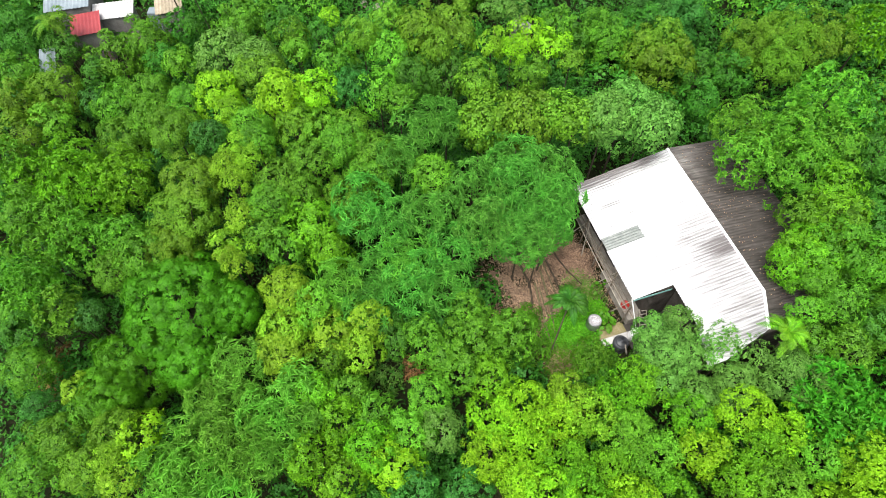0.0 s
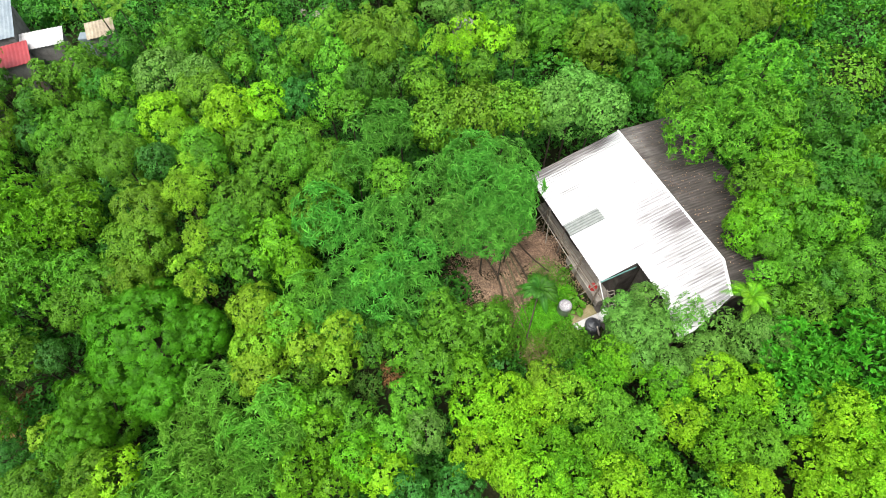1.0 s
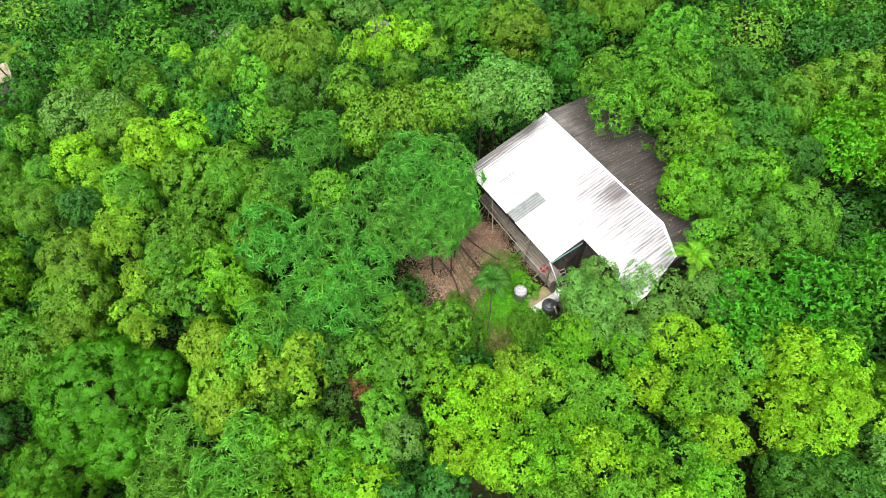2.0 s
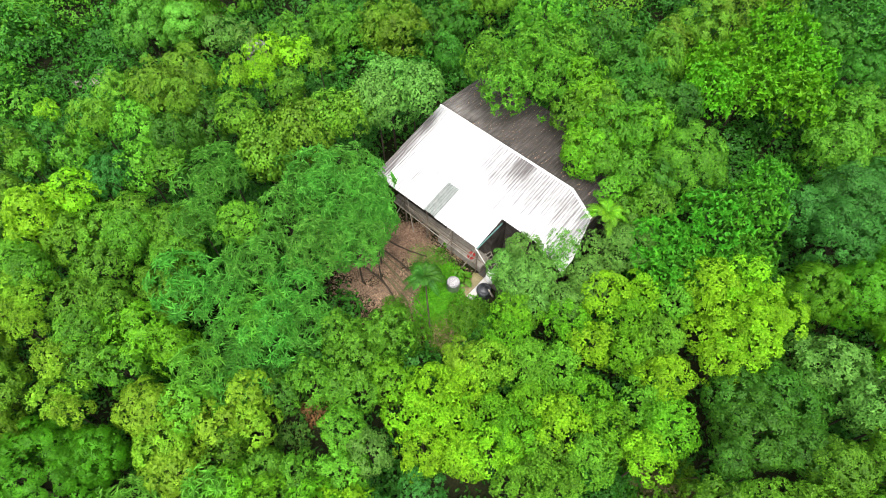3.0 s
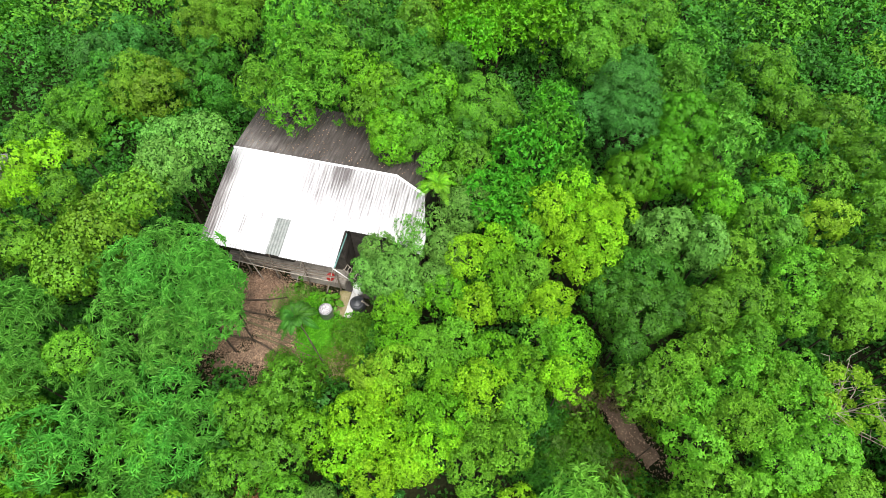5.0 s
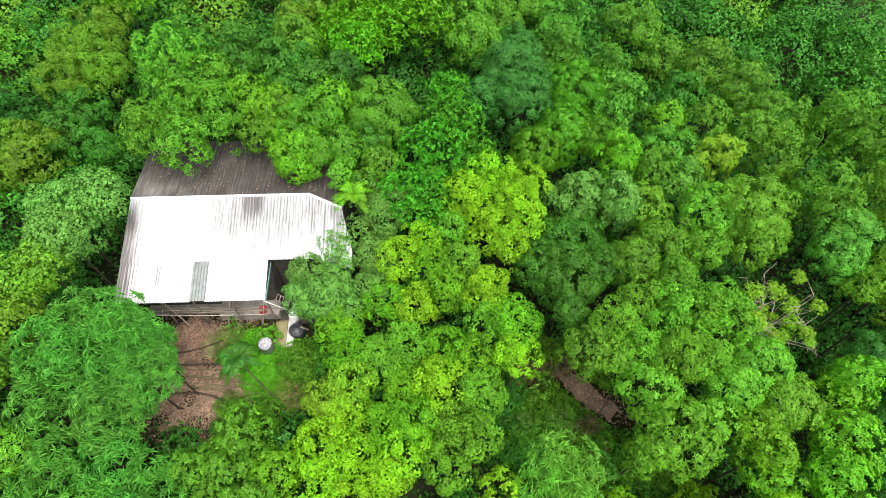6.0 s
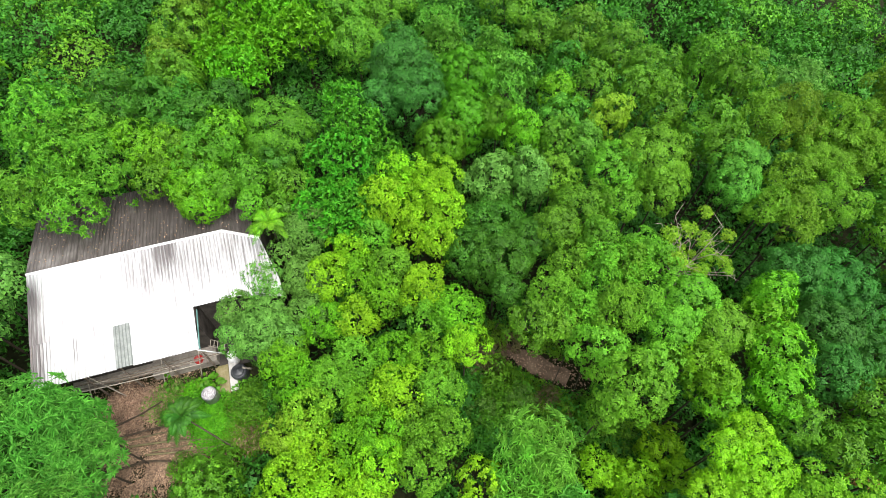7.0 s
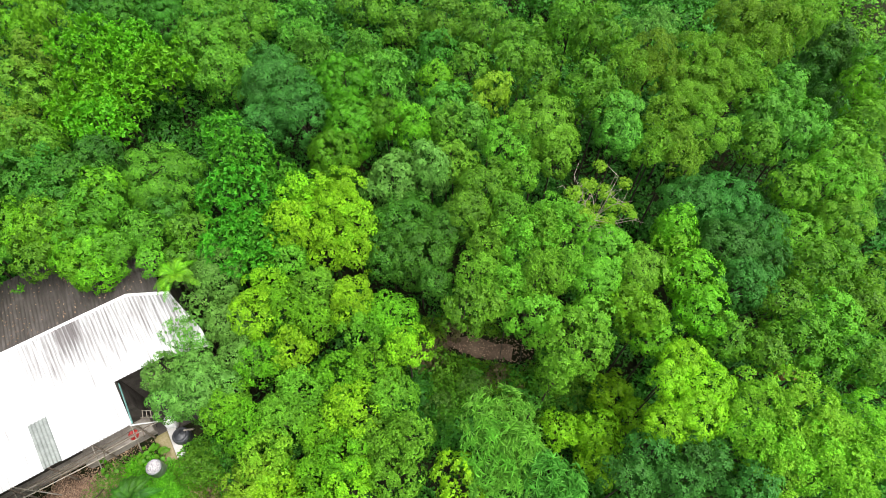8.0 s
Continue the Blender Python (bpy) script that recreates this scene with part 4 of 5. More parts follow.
def plant(kind, hue, x, y, top, R, joined=False):
    """A tree whose crown of radius R tops out at the given height; joined ones go into the massed forest."""
    size = min(CLASSES, key=lambda c: abs(math.log(c / R)))
    variant = treernd.randrange(3 if size < 3 else 2)
    key = (kind, size, variant)
    if key not in made:
        me, tips = crown_mesh("crown", size, 100 + 13 * len(made), LEAF[hue], **KIND[kind])
        made[key] = (me, limb_meshes("limb", tips, size, BARK))
    if key + (hue,) not in made:
        c = made[key][0].copy()
        c.materials.clear()
        c.materials.append(LEAF[hue])
        made[key + (hue,)] = c
    sc = R / size * 1.02
    flat = KIND[kind].get("flat", 0.95)
    top += treernd.uniform(-0.9, 0.7) if kind == "bam" else treernd.uniform(-0.5, 0.4)
    zc = top - R * flat
    fx, fy = foot(x, y)
    gz = ground_z(fx, fy)
    planted.append((x, y, R))
    crowns.append((x, y, R, top))
    if joined:
        turn = pose(0, 0, 0, 0, 0, treernd.uniform(0, 360)) @ Matrix.Diagonal((sc, sc, sc, 1))
        r, h = 0.025 + 0.028 * R, max(zc - 0.72 * R - gz, 0.15) + 0.1
        forest_parts.append((made[key + (hue,)], LEAF[hue], Matrix.Translation((x, y, zc)) @ turn))
        forest_parts.append((TRUNK, BARK, Matrix.Translation((x, y, gz - 0.1)) @ Matrix.Diagonal((r, r, h, 1))))
        return None
    t = new(NAMES.get(kind, "tree"))
    t.matrix_world = pose(fx, fy, gz)
    tagged(t, (TONE[hue] + " " + LOOK[kind]), "bamboo" if kind == "bam" else "shrub" if kind == "shr" else "tree")
    turn = pose(0, 0, 0, treernd.uniform(-6, 6), treernd.uniform(-6, 6), treernd.uniform(0, 360))
    squash = Matrix.Diagonal((sc, sc, sc * treernd.uniform(1.0, 1.3), 1))
    for nm, me in (("crown", made[key + (hue,)]), *(("culm" if kind == "bam" else "limb", x) for x in made[key][1])):
        ob = new(nm, me)
        ob.parent = t
        ob.matrix_basis = Matrix.Translation((x - fx, y - fy, zc - gz)) @ turn @ squash
    h = max(zc - 0.72 * R - gz, 0.15) + 0.1
    r = 0.025 + 0.028 * R
    out = Vector((x - fx, y - fy, 0))
    if out.length > 0.1:
        # one bough reaches over the roof to the crown
        v, f = tube([(0, 0, zc - gz - 0.9), out * 0.5 + Vector((0, 0, zc - gz - 0.3)), out + Vector((0, 0, zc - gz))], [r, 0.7 * r, 0.4 * r], 6)
        part("limb", quads("limb", v, f, BARK, True), BARK, t)
        h = zc - gz - 0.7
    tr = part("trunk", TRUNK, BARK, t)
    tr.matrix_basis = Matrix.Translation((0, 0, -0.1)) @ Matrix.Diagonal((r, r, h, 1))
    return t


def bare_tree(x, y, top, R):
    g = random.Random(9)
    gz = ground_z(x, y)
    t = thing("dead_tree", (x, y, gz), "half-bare pale tree with a few yellow leaf tufts", "tree")
    h = top - gz
    v, f = tube([(0, 0, -0.1), (0.1, 0, h * 0.4), (0, 0.1, h * 0.7)], [0.14, 0.1, 0.07], 7)
    part("trunk", quads("trunk", v, f, TWIG, True), TWIG, t)
    h += 0.6
    for k in range(22):
        w, e = 2 * math.pi * k / 22 + g.uniform(-0.3, 0.3), g.uniform(0.1, 0.9)
        a = Vector((0, 0.1, h * g.uniform(0.55, 0.7)))
        b = a + Vector((math.cos(w) * R * g.uniform(0.8, 1.6), math.sin(w) * R * g.uniform(0.8, 1.6), h * 0.3 * e))
        m = a.lerp(b, 0.5) + Vector((g.uniform(-0.2, 0.2), g.uniform(-0.2, 0.2), 0.15))
        pieces = [tube([a, m, b], [0.032, 0.021, 0.008], 5)]
        for j in range(5):
            c = m.lerp(b, g.uniform(0, 1))
            e2 = c + Vector((g.uniform(-0.6, 0.6), g.uniform(-0.6, 0.6), g.uniform(0.0, 0.5)))
            pieces.append(tube([c, e2], [0.016, 0.005], 4))
        vv, ff = join(pieces)
        part("branch", quads("branch", vv, ff, TWIG, True), TWIG, t)
    me, _ = crown_mesh("leaf_tuft", 0.34, 5, LEAF["yy"], clumps=0.5, clump_r=0.2, k=3, length=0.16, width=0.08, density=0.4, ragged=0.7, unruly=0.5, under=0.1, skirt=0.05, flat=0.5)
    for k in range(15):
        w, r = 2.4 * k, R * (0.3 + 0.065 * k)
        c = part("leaf_tuft", me, LEAF["yy"], t)
        c.matrix_basis = pose(math.cos(w) * r, math.sin(w) * r, h * (0.70 + 0.012 * k), 0, 0, 47 * k) @ Matrix.Scale(0.55 + 0.25 * (k % 3), 4)


for x, y, top, R in ((25.2, -32.3, 3.9, 1.6), (24.2, -34.5, 3.8, 1.6), (22.0, -31.3, 3.5, 1.1), (26.1, -33.7, 4.9, 1.8),):
    plant("bl", "s", x, y, top, R)
for x, y, top, R in ((40.9, 22.2, 6.2, 1.7), (40.9, 20.4, 6.2, 1.5), (22.6, -2.3, 7.9, 1.2), (21.9, 14.7, 7.4, 1.0), (20.5, 18.9, 7.9, 1.1), (8.4, -10.3, 7.5, 1.2), (9.3, -9.7, 7.7, 1.0), (7.4, -10.7, 7.3, 1.1), (9.6, -13.2, 7.4, 1.4), (7.8, -12.9, 7.3, 1.2), (11.5, -13.4, 7.4, 1.2), (12.5, -13.6, 7.4, 1.1), (26.5, -4.6, 7.4, 1.1), (20.1, -31.0, 6.3, 1.5), (19.9, 17.2, 7.8, 1.4), (-7.3, 18.6, 5.8, 1.4), (-6.3, 17.1, 5.1, 1.3), (-6.5, 9.6, 3.1, 1.2), (-5.4, 8.3, 3.0, 1.2), (-6.7, 6.4, 3.1, 1.2), (-4.9, 5.9, 2.9, 1.2), (2.5, 10.5, 3.5, 1.1),):
    plant("bl", "br", x, y, top, R)
for x, y, top, R in ((-3.6, 6.8, 2.8, 1.2), (18.5, 15.3, 7.6, 1.6), (17.7, 15.6, 7.6, 1.1),):
    plant("bl", "br", x, y, top, R)
for x, y, top, R in ((36.1, 20.6, 6.1, 1.6), (33.7, 21.1, 6.0, 1.8), (20.1, -4.0, 7.1, 1.1), (29.5, 20.6, 6.4, 1.3), (-27.0, 35.5, 5.2, 0.77), (-1.5, 30.7, 8.6, 1.5), (0.6, 31.6, 8.6, 1.6), (-0.5, 29.1, 8.4, 1.2), (7.9, 29.2, 7.4, 0.85), (-28.5, 29.3, 4.2, 1.3), (-27.4, 26.6, 3.8, 1.4), (15.8, 33.5, 4.7, 1.9), (14.4, 34.6, 4.6, 1.6), (15.7, 34.9, 4.7, 1.6),):
    plant("bl", "o", x, y, top, R)
for x, y, top, R in ((40.1, 15.9, 5.6, 1.8), (39.5, 12.7, 5.6, 2.0),):
    plant("fea", "d", x, y, top, R)
for x, y, top, R in ((36.0, 17.0, 6.1, 2.3), (35.9, 14.4, 6.1, 2.1), (33.0, 12.3, 6.3, 1.9), (32.3, 17.1, 6.0, 2.1), (31.3, 15.1, 6.1, 1.9), (28.4, 15.7, 6.3, 1.6), (30.0, 17.9, 6.1, 1.4), (29.3, 34.2, 6.1, 1.7),):
    plant("big", "v", x, y, top, R)
for x, y, top, R in ((34.8, 9.8, 5.7, 1.7), (31.0, 8.3, 7.0, 1.6),):
    plant("bl", "h", x, y, top, R)
for x, y, top, R in ((37.7, 9.4, 5.5, 1.9), (38.8, 6.7, 5.0, 1.8), (35.9, 7.5, 5.1, 1.5), (22.4, -4.2, 7.3, 1.1), (23.1, -12.9, 8.4, 1.4), (21.1, -12.9, 8.3, 1.2), (27.1, 19.2, 6.9, 1.6), (20.9, 17.1, 7.6, 1.7), (19.9, 15.6, 7.5, 1.5), (19.3, 17.8, 7.7, 1.4), (18.3, 14.1, 7.3, 1.1), (26.7, -15.1, 8.5, 1.5), (28.7, -14.0, 8.1, 1.6), (29.4, -11.3, 7.3, 1.7), (32.1, -9.4, 6.5, 1.8), (34.9, -7.3, 4.9, 1.9), (36.2, -4.7, 4.2, 1.8), (38.7, -2.0, 4.1, 1.9), (26.2, -9.2, 7.7, 1.3), (24.8, -10.8, 8.1, 1.3), (27.1, -6.9, 7.3, 1.2), (17.5, -21.8, 6.5, 1.2),):
    plant("bl", "m", x, y, top, R)
for x, y, top, R in ((8.0, -18.0, 6.3, 1.3), (9.3, -20.4, 5.9, 1.4), (10.0, -22.7, 5.5, 1.2), (5.9, -17.6, 6.5, 1.3), (7.0, -21.8, 5.9, 1.3), (5.3, -19.7, 6.3, 1.2), (6.5, -14.0, 7.0, 1.1), (5.6, -15.4, 6.8, 1.0), (4.5, -17.8, 6.5, 1.0), (4.0, -19.9, 6.4, 1.0), (11.3, -2.3, 6.8, 1.1), (17.9, 11.4, 6.4, 0.78), (19.0, 12.7, 7.0, 1.1), (20.9, 14.7, 7.4, 1.3), (19.0, 10.6, 6.4, 1.0), (-23.3, 33.9, 4.5, 1.9), (-21.2, 35.3, 4.7, 1.7), (-14.2, 36.1, 6.2, 2.1), (-9.4, 30.7, 7.7, 0.86), (-6.7, 29.2, 7.8, 1.0), (5.4, 28.4, 7.7, 1.2), (8.1, 36.1, 5.5, 1.2),):
    plant("bl", "m", x, y, top, R)
for x, y, top, R in ((-2.6, 25.8, 7.5, 1.0), (-29.1, 31.5, 4.7, 1.5), (-25.4, 20.8, 3.8, 1.5), (-10.0, 18.2, 5.7, 1.2), (-8.8, 17.3, 5.2, 1.1), (1.2, 14.0, 4.3, 1.1), (-23.8, 14.4, 3.2, 1.2), (-6.0, 11.2, 3.1, 0.86), (-4.8, 9.9, 2.9, 1.1), (-3.5, 8.6, 2.8, 1.0), (-1.0, 12.4, 3.6, 1.2), (1.7, 12.4, 3.8, 1.6), (3.5, 12.6, 4.0, 1.4), (1.1, 10.9, 3.4, 1.1), (0.0, 11.6, 3.4, 1.0), (11.3, 36.7, 4.8, 1.5), (12.0, 34.9, 4.7, 1.6), (3.4, 46.6, 6.1, 3.1), (2.4, 41.4, 6.1, 2.3), (6.7, 44.5, 6.1, 2.5),):
    plant("bl", "m", x, y, top, R)
for x, y, top, R in ((38.2, 3.2, 4.3, 2.4), (34.8, 2.7, 4.2, 1.7), (33.1, -0.8, 5.1, 1.6), (27.9, -1.7, 7.5, 1.4), (26.3, -1.4, 7.3, 1.0),):
    plant("sch", "w", x, y, top, R)
for x, y, top, R in ((28.3, 5.1, 7.4, 2.2), (26.2, 3.9, 7.3, 2.0), (26.0, 6.2, 7.2, 1.4), (33.4, 5.9, 5.0, 1.7), (14.7, -16.0, 6.8, 1.5), (14.5, -18.6, 6.3, 1.8), (12.6, -19.4, 5.8, 1.6), (11.5, -17.0, 6.3, 1.7), (9.4, -16.4, 6.3, 1.3), (10.4, -18.8, 5.8, 1.1), (-5.5, 27.1, 7.3, 1.2), (-24.0, 30.1, 3.7, 0.93), (-19.6, 14.2, 2.9, 0.81), (-20.6, 9.0, 2.4, 0.73),):
    plant("sml", "b", x, y, top, R)
for x, y, top, R in ((27.3, 1.0, 7.5, 1.8), (24.5, 1.0, 7.5, 1.9), (22.6, 2.4, 7.1, 1.6), (28.1, 2.2, 7.4, 1.2), (24.1, -0.9, 7.4, 1.3), (-14.0, 14.1, 5.4, 3.3), (-17.0, 11.6, 3.1, 2.5), (-17.2, 9.6, 2.9, 1.6), (-11.4, 14.1, 4.3, 1.5), (-13.4, 11.3, 3.5, 1.6),):
    plant("fea", "f", x, y, top, R)
for x, y, top, R in ((24.3, -5.0, 7.4, 1.5), (22.5, -5.6, 7.3, 1.3), (21.2, -25.8, 6.5, 1.6), (19.2, -23.1, 6.5, 1.5), (18.3, -24.8, 6.2, 1.7), (22.7, -33.2, 6.4, 1.1), (0.3, 44.7, 6.2, 2.1), (-0.3, 40.5, 6.2, 2.0),):
    plant("bl", "w", x, y, top, R)
for x, y, top, R in ((24.1, -7.5, 7.7, 1.2), (-18.9, 9.9, 2.9, 0.67), (-5.8, 12.7, 3.7, 1.3), (-4.5, 12.1, 3.5, 1.2), (-4.0, 13.2, 3.9, 1.1),):
    plant("bl", "yy", x, y, top, R)
for x, y, top, R in ((20.6, -9.3, 8.4, 1.9), (20.4, -7.3, 7.4, 1.4), (19.1, -9.6, 7.6, 1.2), (18.6, -7.5, 7.2, 1.1), (12.1, -9.9, 8.0, 1.4), (10.8, -11.0, 7.8, 1.3), (10.7, -8.8, 7.8, 1.2), (14.4, -25.4, 5.5, 1.9), (14.7, -27.4, 5.5, 1.4), (12.1, -24.6, 5.4, 1.5), (12.0, -21.9, 5.6, 1.4), (17.0, 5.9, 5.5, 1.1), (-11.3, 24.3, 7.4, 1.3), (-8.7, 24.5, 7.3, 1.3), (-7.0, 24.4, 7.2, 1.3), (-0.6, 21.3, 6.2, 1.2), (-0.7, 9.5, 3.0, 1.1),):
    plant("sml", "l", x, y, top, R)
for x, y, top, R in ((20.0, -13.5, 8.7, 1.3), (18.8, -13.2, 8.2, 1.1),):
    plant("sml", "w", x, y, top, R)
for x, y, top, R in ((20.3, -0.7, 6.8, 1.8), (19.9, -2.7, 6.9, 1.4), (5.2, 34.9, 6.6, 0.74), (3.8, 36.4, 6.6, 1.2),):
    plant("bl", "n", x, y, top, R)
for x, y, top, R in ((18.0, -5.3, 7.1, 1.7), (16.5, -4.0, 7.0, 1.2), (15.7, -6.0, 7.3, 1.1), (22.9, 12.1, 7.7, 2.3), (-22.0, 29.7, 4.0, 1.7), (-19.7, 30.1, 4.2, 1.5), (-15.8, 27.1, 6.4, 1.2), (-21.0, 26.7, 3.9, 1.6), (-18.9, 27.4, 4.4, 1.4), (-15.8, 24.3, 6.9, 1.5), (-10.6, 23.0, 7.2, 1.0), (-9.3, 21.0, 6.7, 1.4), (-7.6, 22.5, 6.9, 1.4), (-5.8, 23.2, 7.0, 1.3), (-9.5, 19.4, 6.1, 1.2), (-5.2, 20.0, 6.1, 1.7), (-4.3, 21.4, 6.5, 1.4), (-8.0, 20.3, 6.3, 1.1), (-3.9, 22.5, 6.7, 1.5), (-16.3, 16.8, 4.9, 1.4), (-18.3, 16.2, 4.1, 1.1), (-22.3, 11.2, 2.8, 1.3),):
    plant("sml", "m", x, y, top, R)
for x, y, top, R in ((-17.9, 8.8, 2.8, 0.88), (-19.2, 7.4, 3.0, 1.6), (-19.8, 5.7, 3.2, 1.4),):
    plant("sml", "m", x, y, top, R)
for x, y, top, R in ((20.0, 4.4, 6.9, 1.4), (19.2, 2.6, 6.9, 1.5), (17.6, 2.2, 6.7, 1.3), (18.2, 5.3, 6.5, 1.3), (17.3, 3.6, 5.9, 1.2), (16.4, 2.2, 6.0, 1.0), (15.6, 7.2, 5.5, 1.1), (14.0, 8.0, 5.2, 1.1), (13.7, 3.1, 5.3, 1.1), (10.8, 0.7, 5.2, 1.1), (11.8, 6.3, 4.7, 1.0), (8.5, 4.0, 4.2, 1.3), (5.0, 4.7, 3.7, 1.2), (2.7, 8.3, 3.5, 1.4), (4.1, 8.7, 3.6, 1.2), (2.1, 6.6, 3.4, 1.2), (4.0, 6.9, 3.6, 1.3), (5.7, 8.4, 3.8, 1.2), (3.6, 5.3, 3.6, 1.1),):
    plant("clp", "y", x, y, top, R)
for x, y, top, R in ((23.1, 7.5, 6.9, 1.5), (20.9, 8.1, 6.4, 1.8), (18.9, 7.1, 6.0, 1.5), (25.3, 8.4, 7.2, 1.1), (17.8, 8.9, 5.9, 1.2), (21.1, 5.5, 6.3, 1.2), (17.6, 7.5, 5.7, 1.2),):
    plant("big", "u", x, y, top, R)
for x, y, top, R in ((25.9, 15.7, 6.1, 1.4),):
    plant("sml", "s", x, y, top, R)
for x, y, top, R in ((25.2, 18.4, 6.8, 1.5), (24.9, 19.8, 6.9, 1.4), (24.4, 16.1, 6.7, 1.2), (19.9, 13.5, 6.7, 1.0), (29.8, -5.3, 6.4, 1.3), (20.8, 12.3, 6.5, 1.2), (22.3, 17.4, 7.0, 1.4), (-30.0, 35.3, 5.1, 1.8), (-31.4, 37.2, 5.3, 1.4), (-19.7, 33.2, 4.0, 1.2), (-26.8, 34.2, 4.4, 1.2), (-24.2, 32.3, 3.7, 1.0), (-19.3, 37.0, 4.6, 0.88), (-17.7, 36.0, 4.8, 0.78), (-11.1, 35.3, 6.3, 1.3), (-8.1, 31.7, 7.4, 0.88), (9.3, 35.2, 4.7, 1.0), (-23.1, 13.2, 2.5, 1.2), (-2.6, 12.9, 3.1, 1.0), (18.0, 32.7, 3.7, 1.6), (12.7, 36.2, 4.3, 1.7), (17.3, 29.1, 4.2, 1.4),):
    plant("bl", "d", x, y, top, R)
for x, y, top, R in ((19.8, 31.9, 4.2, 1.5), (14.6, 36.3, 4.3, 1.9), (25.2, 22.4, 7.2, 1.8), (24.2, 17.1, 6.8, 1.3),):
    plant("bl", "d", x, y, top, R)
for x, y, top, R in ((17.6, -0.7, 6.1, 1.9), (15.5, -1.0, 6.0, 1.8), (16.0, 0.5, 5.6, 1.3), (16.3, -2.7, 6.3, 1.2), (13.1, -1.3, 5.9, 0.83), (-1.9, 28.1, 7.8, 1.5), (0.2, 28.5, 7.8, 1.4),):
    plant("sml", "d", x, y, top, R)
for x, y, top, R in ((14.4, -4.6, 7.3, 1.3), (13.5, -6.1, 7.6, 1.3), (12.6, -3.5, 7.2, 1.1), (11.7, -4.7, 7.4, 1.2), (15.1, -8.1, 7.6, 1.1), (13.8, -7.0, 7.7, 1.0), (14.0, -8.6, 7.8, 1.0), (12.0, -7.6, 7.8, 1.3), (11.5, -6.1, 7.6, 1.1), (15.1, 4.7, 5.3, 1.2), (12.4, 2.7, 4.9, 1.1), (10.0, 6.4, 4.2, 1.3), (8.6, 2.1, 4.1, 1.2), (8.8, 7.4, 4.0, 1.2), (6.7, 3.0, 3.8, 1.4), (6.6, 1.6, 3.8, 1.0), (5.0, 2.5, 3.6, 1.2),):
    plant("clp", "l", x, y, top, R)
for x, y, top, R in ((9.9, -5.5, 7.3, 1.3), (8.1, -6.6, 7.4, 1.5), (9.0, -8.0, 7.4, 1.2), (7.4, -5.8, 6.4, 0.91), (11.0, -3.8, 7.2, 1.0), (17.8, -30.2, 5.9, 1.8), (16.9, -27.5, 5.8, 1.5), (14.6, -22.6, 5.7, 1.3), (6.7, -19.8, 6.2, 1.2), (8.6, -24.1, 5.5, 1.3), (17.6, 12.5, 6.6, 0.74), (-8.9, 29.5, 7.6, 0.85), (-17.9, 32.0, 4.6, 0.94), (-5.0, 30.4, 8.2, 1.2), (-3.2, 29.5, 8.4, 1.3), (-3.3, 32.0, 8.6, 1.1), (-3.8, 26.4, 7.6, 1.0), (1.9, 27.1, 7.9, 1.2), (-25.6, 27.8, 3.8, 1.3), (-6.8, 14.2, 4.0, 1.3), (-1.8, 7.9, 2.8, 1.2),):
    plant("bl", "l", x, y, top, R)
for x, y, top, R in ((23.7, -17.3, 8.4, 1.6), (23.2, -15.4, 8.5, 1.2),):
    plant("oli", "o", x, y, top, R)
for x, y, top, R in ((24.1, -20.7, 7.7, 1.5), (24.3, -22.8, 7.4, 1.4), (21.3, -18.8, 7.9, 1.5), (21.8, -20.7, 7.5, 1.5), (22.5, -23.1, 7.1, 1.4), (20.1, -16.7, 8.1, 1.3), (18.6, -18.8, 7.4, 1.6), (17.5, -16.3, 7.6, 1.4), (17.8, -15.0, 7.9, 1.0), (21.9, -24.0, 6.8, 1.2), (27.7, -25.9, 7.2, 1.7), (26.8, -28.2, 7.0, 1.9), (26.9, -30.5, 6.9, 1.7), (24.6, -25.9, 7.0, 1.3),):
    plant("oli", "t", x, y, top, R)
for x, y, top, R in ((27.0, -19.1, 7.9, 1.4),):
    plant("oli", "n", x, y, top, R)
for x, y, top, R in ((6.1, -11.2, 7.1, 0.84), (5.4, -10.1, 6.8, 0.73), (4.8, -11.8, 7.0, 1.2), (3.8, -9.8, 6.6, 1.1), (3.7, -11.0, 6.8, 1.1), (-7.2, 32.4, 8.2, 0.59), (-13.6, 26.8, 7.6, 1.4),):
    plant("sml", "y", x, y, top, R)
for x, y, top, R in ((3.5, -13.5, 7.3, 1.3), (2.8, -15.0, 7.3, 1.4), (2.2, -12.8, 7.2, 1.3), (1.3, -14.4, 7.4, 1.4), (1.8, -16.2, 7.3, 1.1), (0.7, -13.2, 6.8, 1.2), (0.2, -15.3, 6.9, 1.3), (1.7, -18.1, 6.7, 1.1), (0.4, -17.1, 6.8, 1.0), (-0.9, -15.4, 6.8, 1.0),):
    plant("oli", "e", x, y, top, R)
for x, y, top, R in ((6.1, -21.1, -1.7, 0.72), (-23.0, 12.1, -1.5, 0.91), (-22.7, 13.3, -1.8, 0.6), (-1.5, 11.9, 0.6, 0.74),):
    plant("shr", "r", x, y, top, R)
for x, y, top, R in ((2.7, -8.5, 5.6, 1.2), (2.0, -7.3, 5.2, 1.1), (1.4, -9.3, 5.7, 1.1), (1.4, -11.0, 6.1, 1.2), (0.4, -11.9, 6.3, 1.1), (2.1, -10.3, 6.0, 0.9), (-13.4, 23.4, 7.0, 0.94), (-1.2, 5.1, 2.5, 1.2), (1.2, 4.9, 2.8, 1.1), (17.6, 38.5, 4.9, 2.3), (15.5, 38.4, 4.7, 1.8),):
    plant("bl", "b", x, y, top, R)
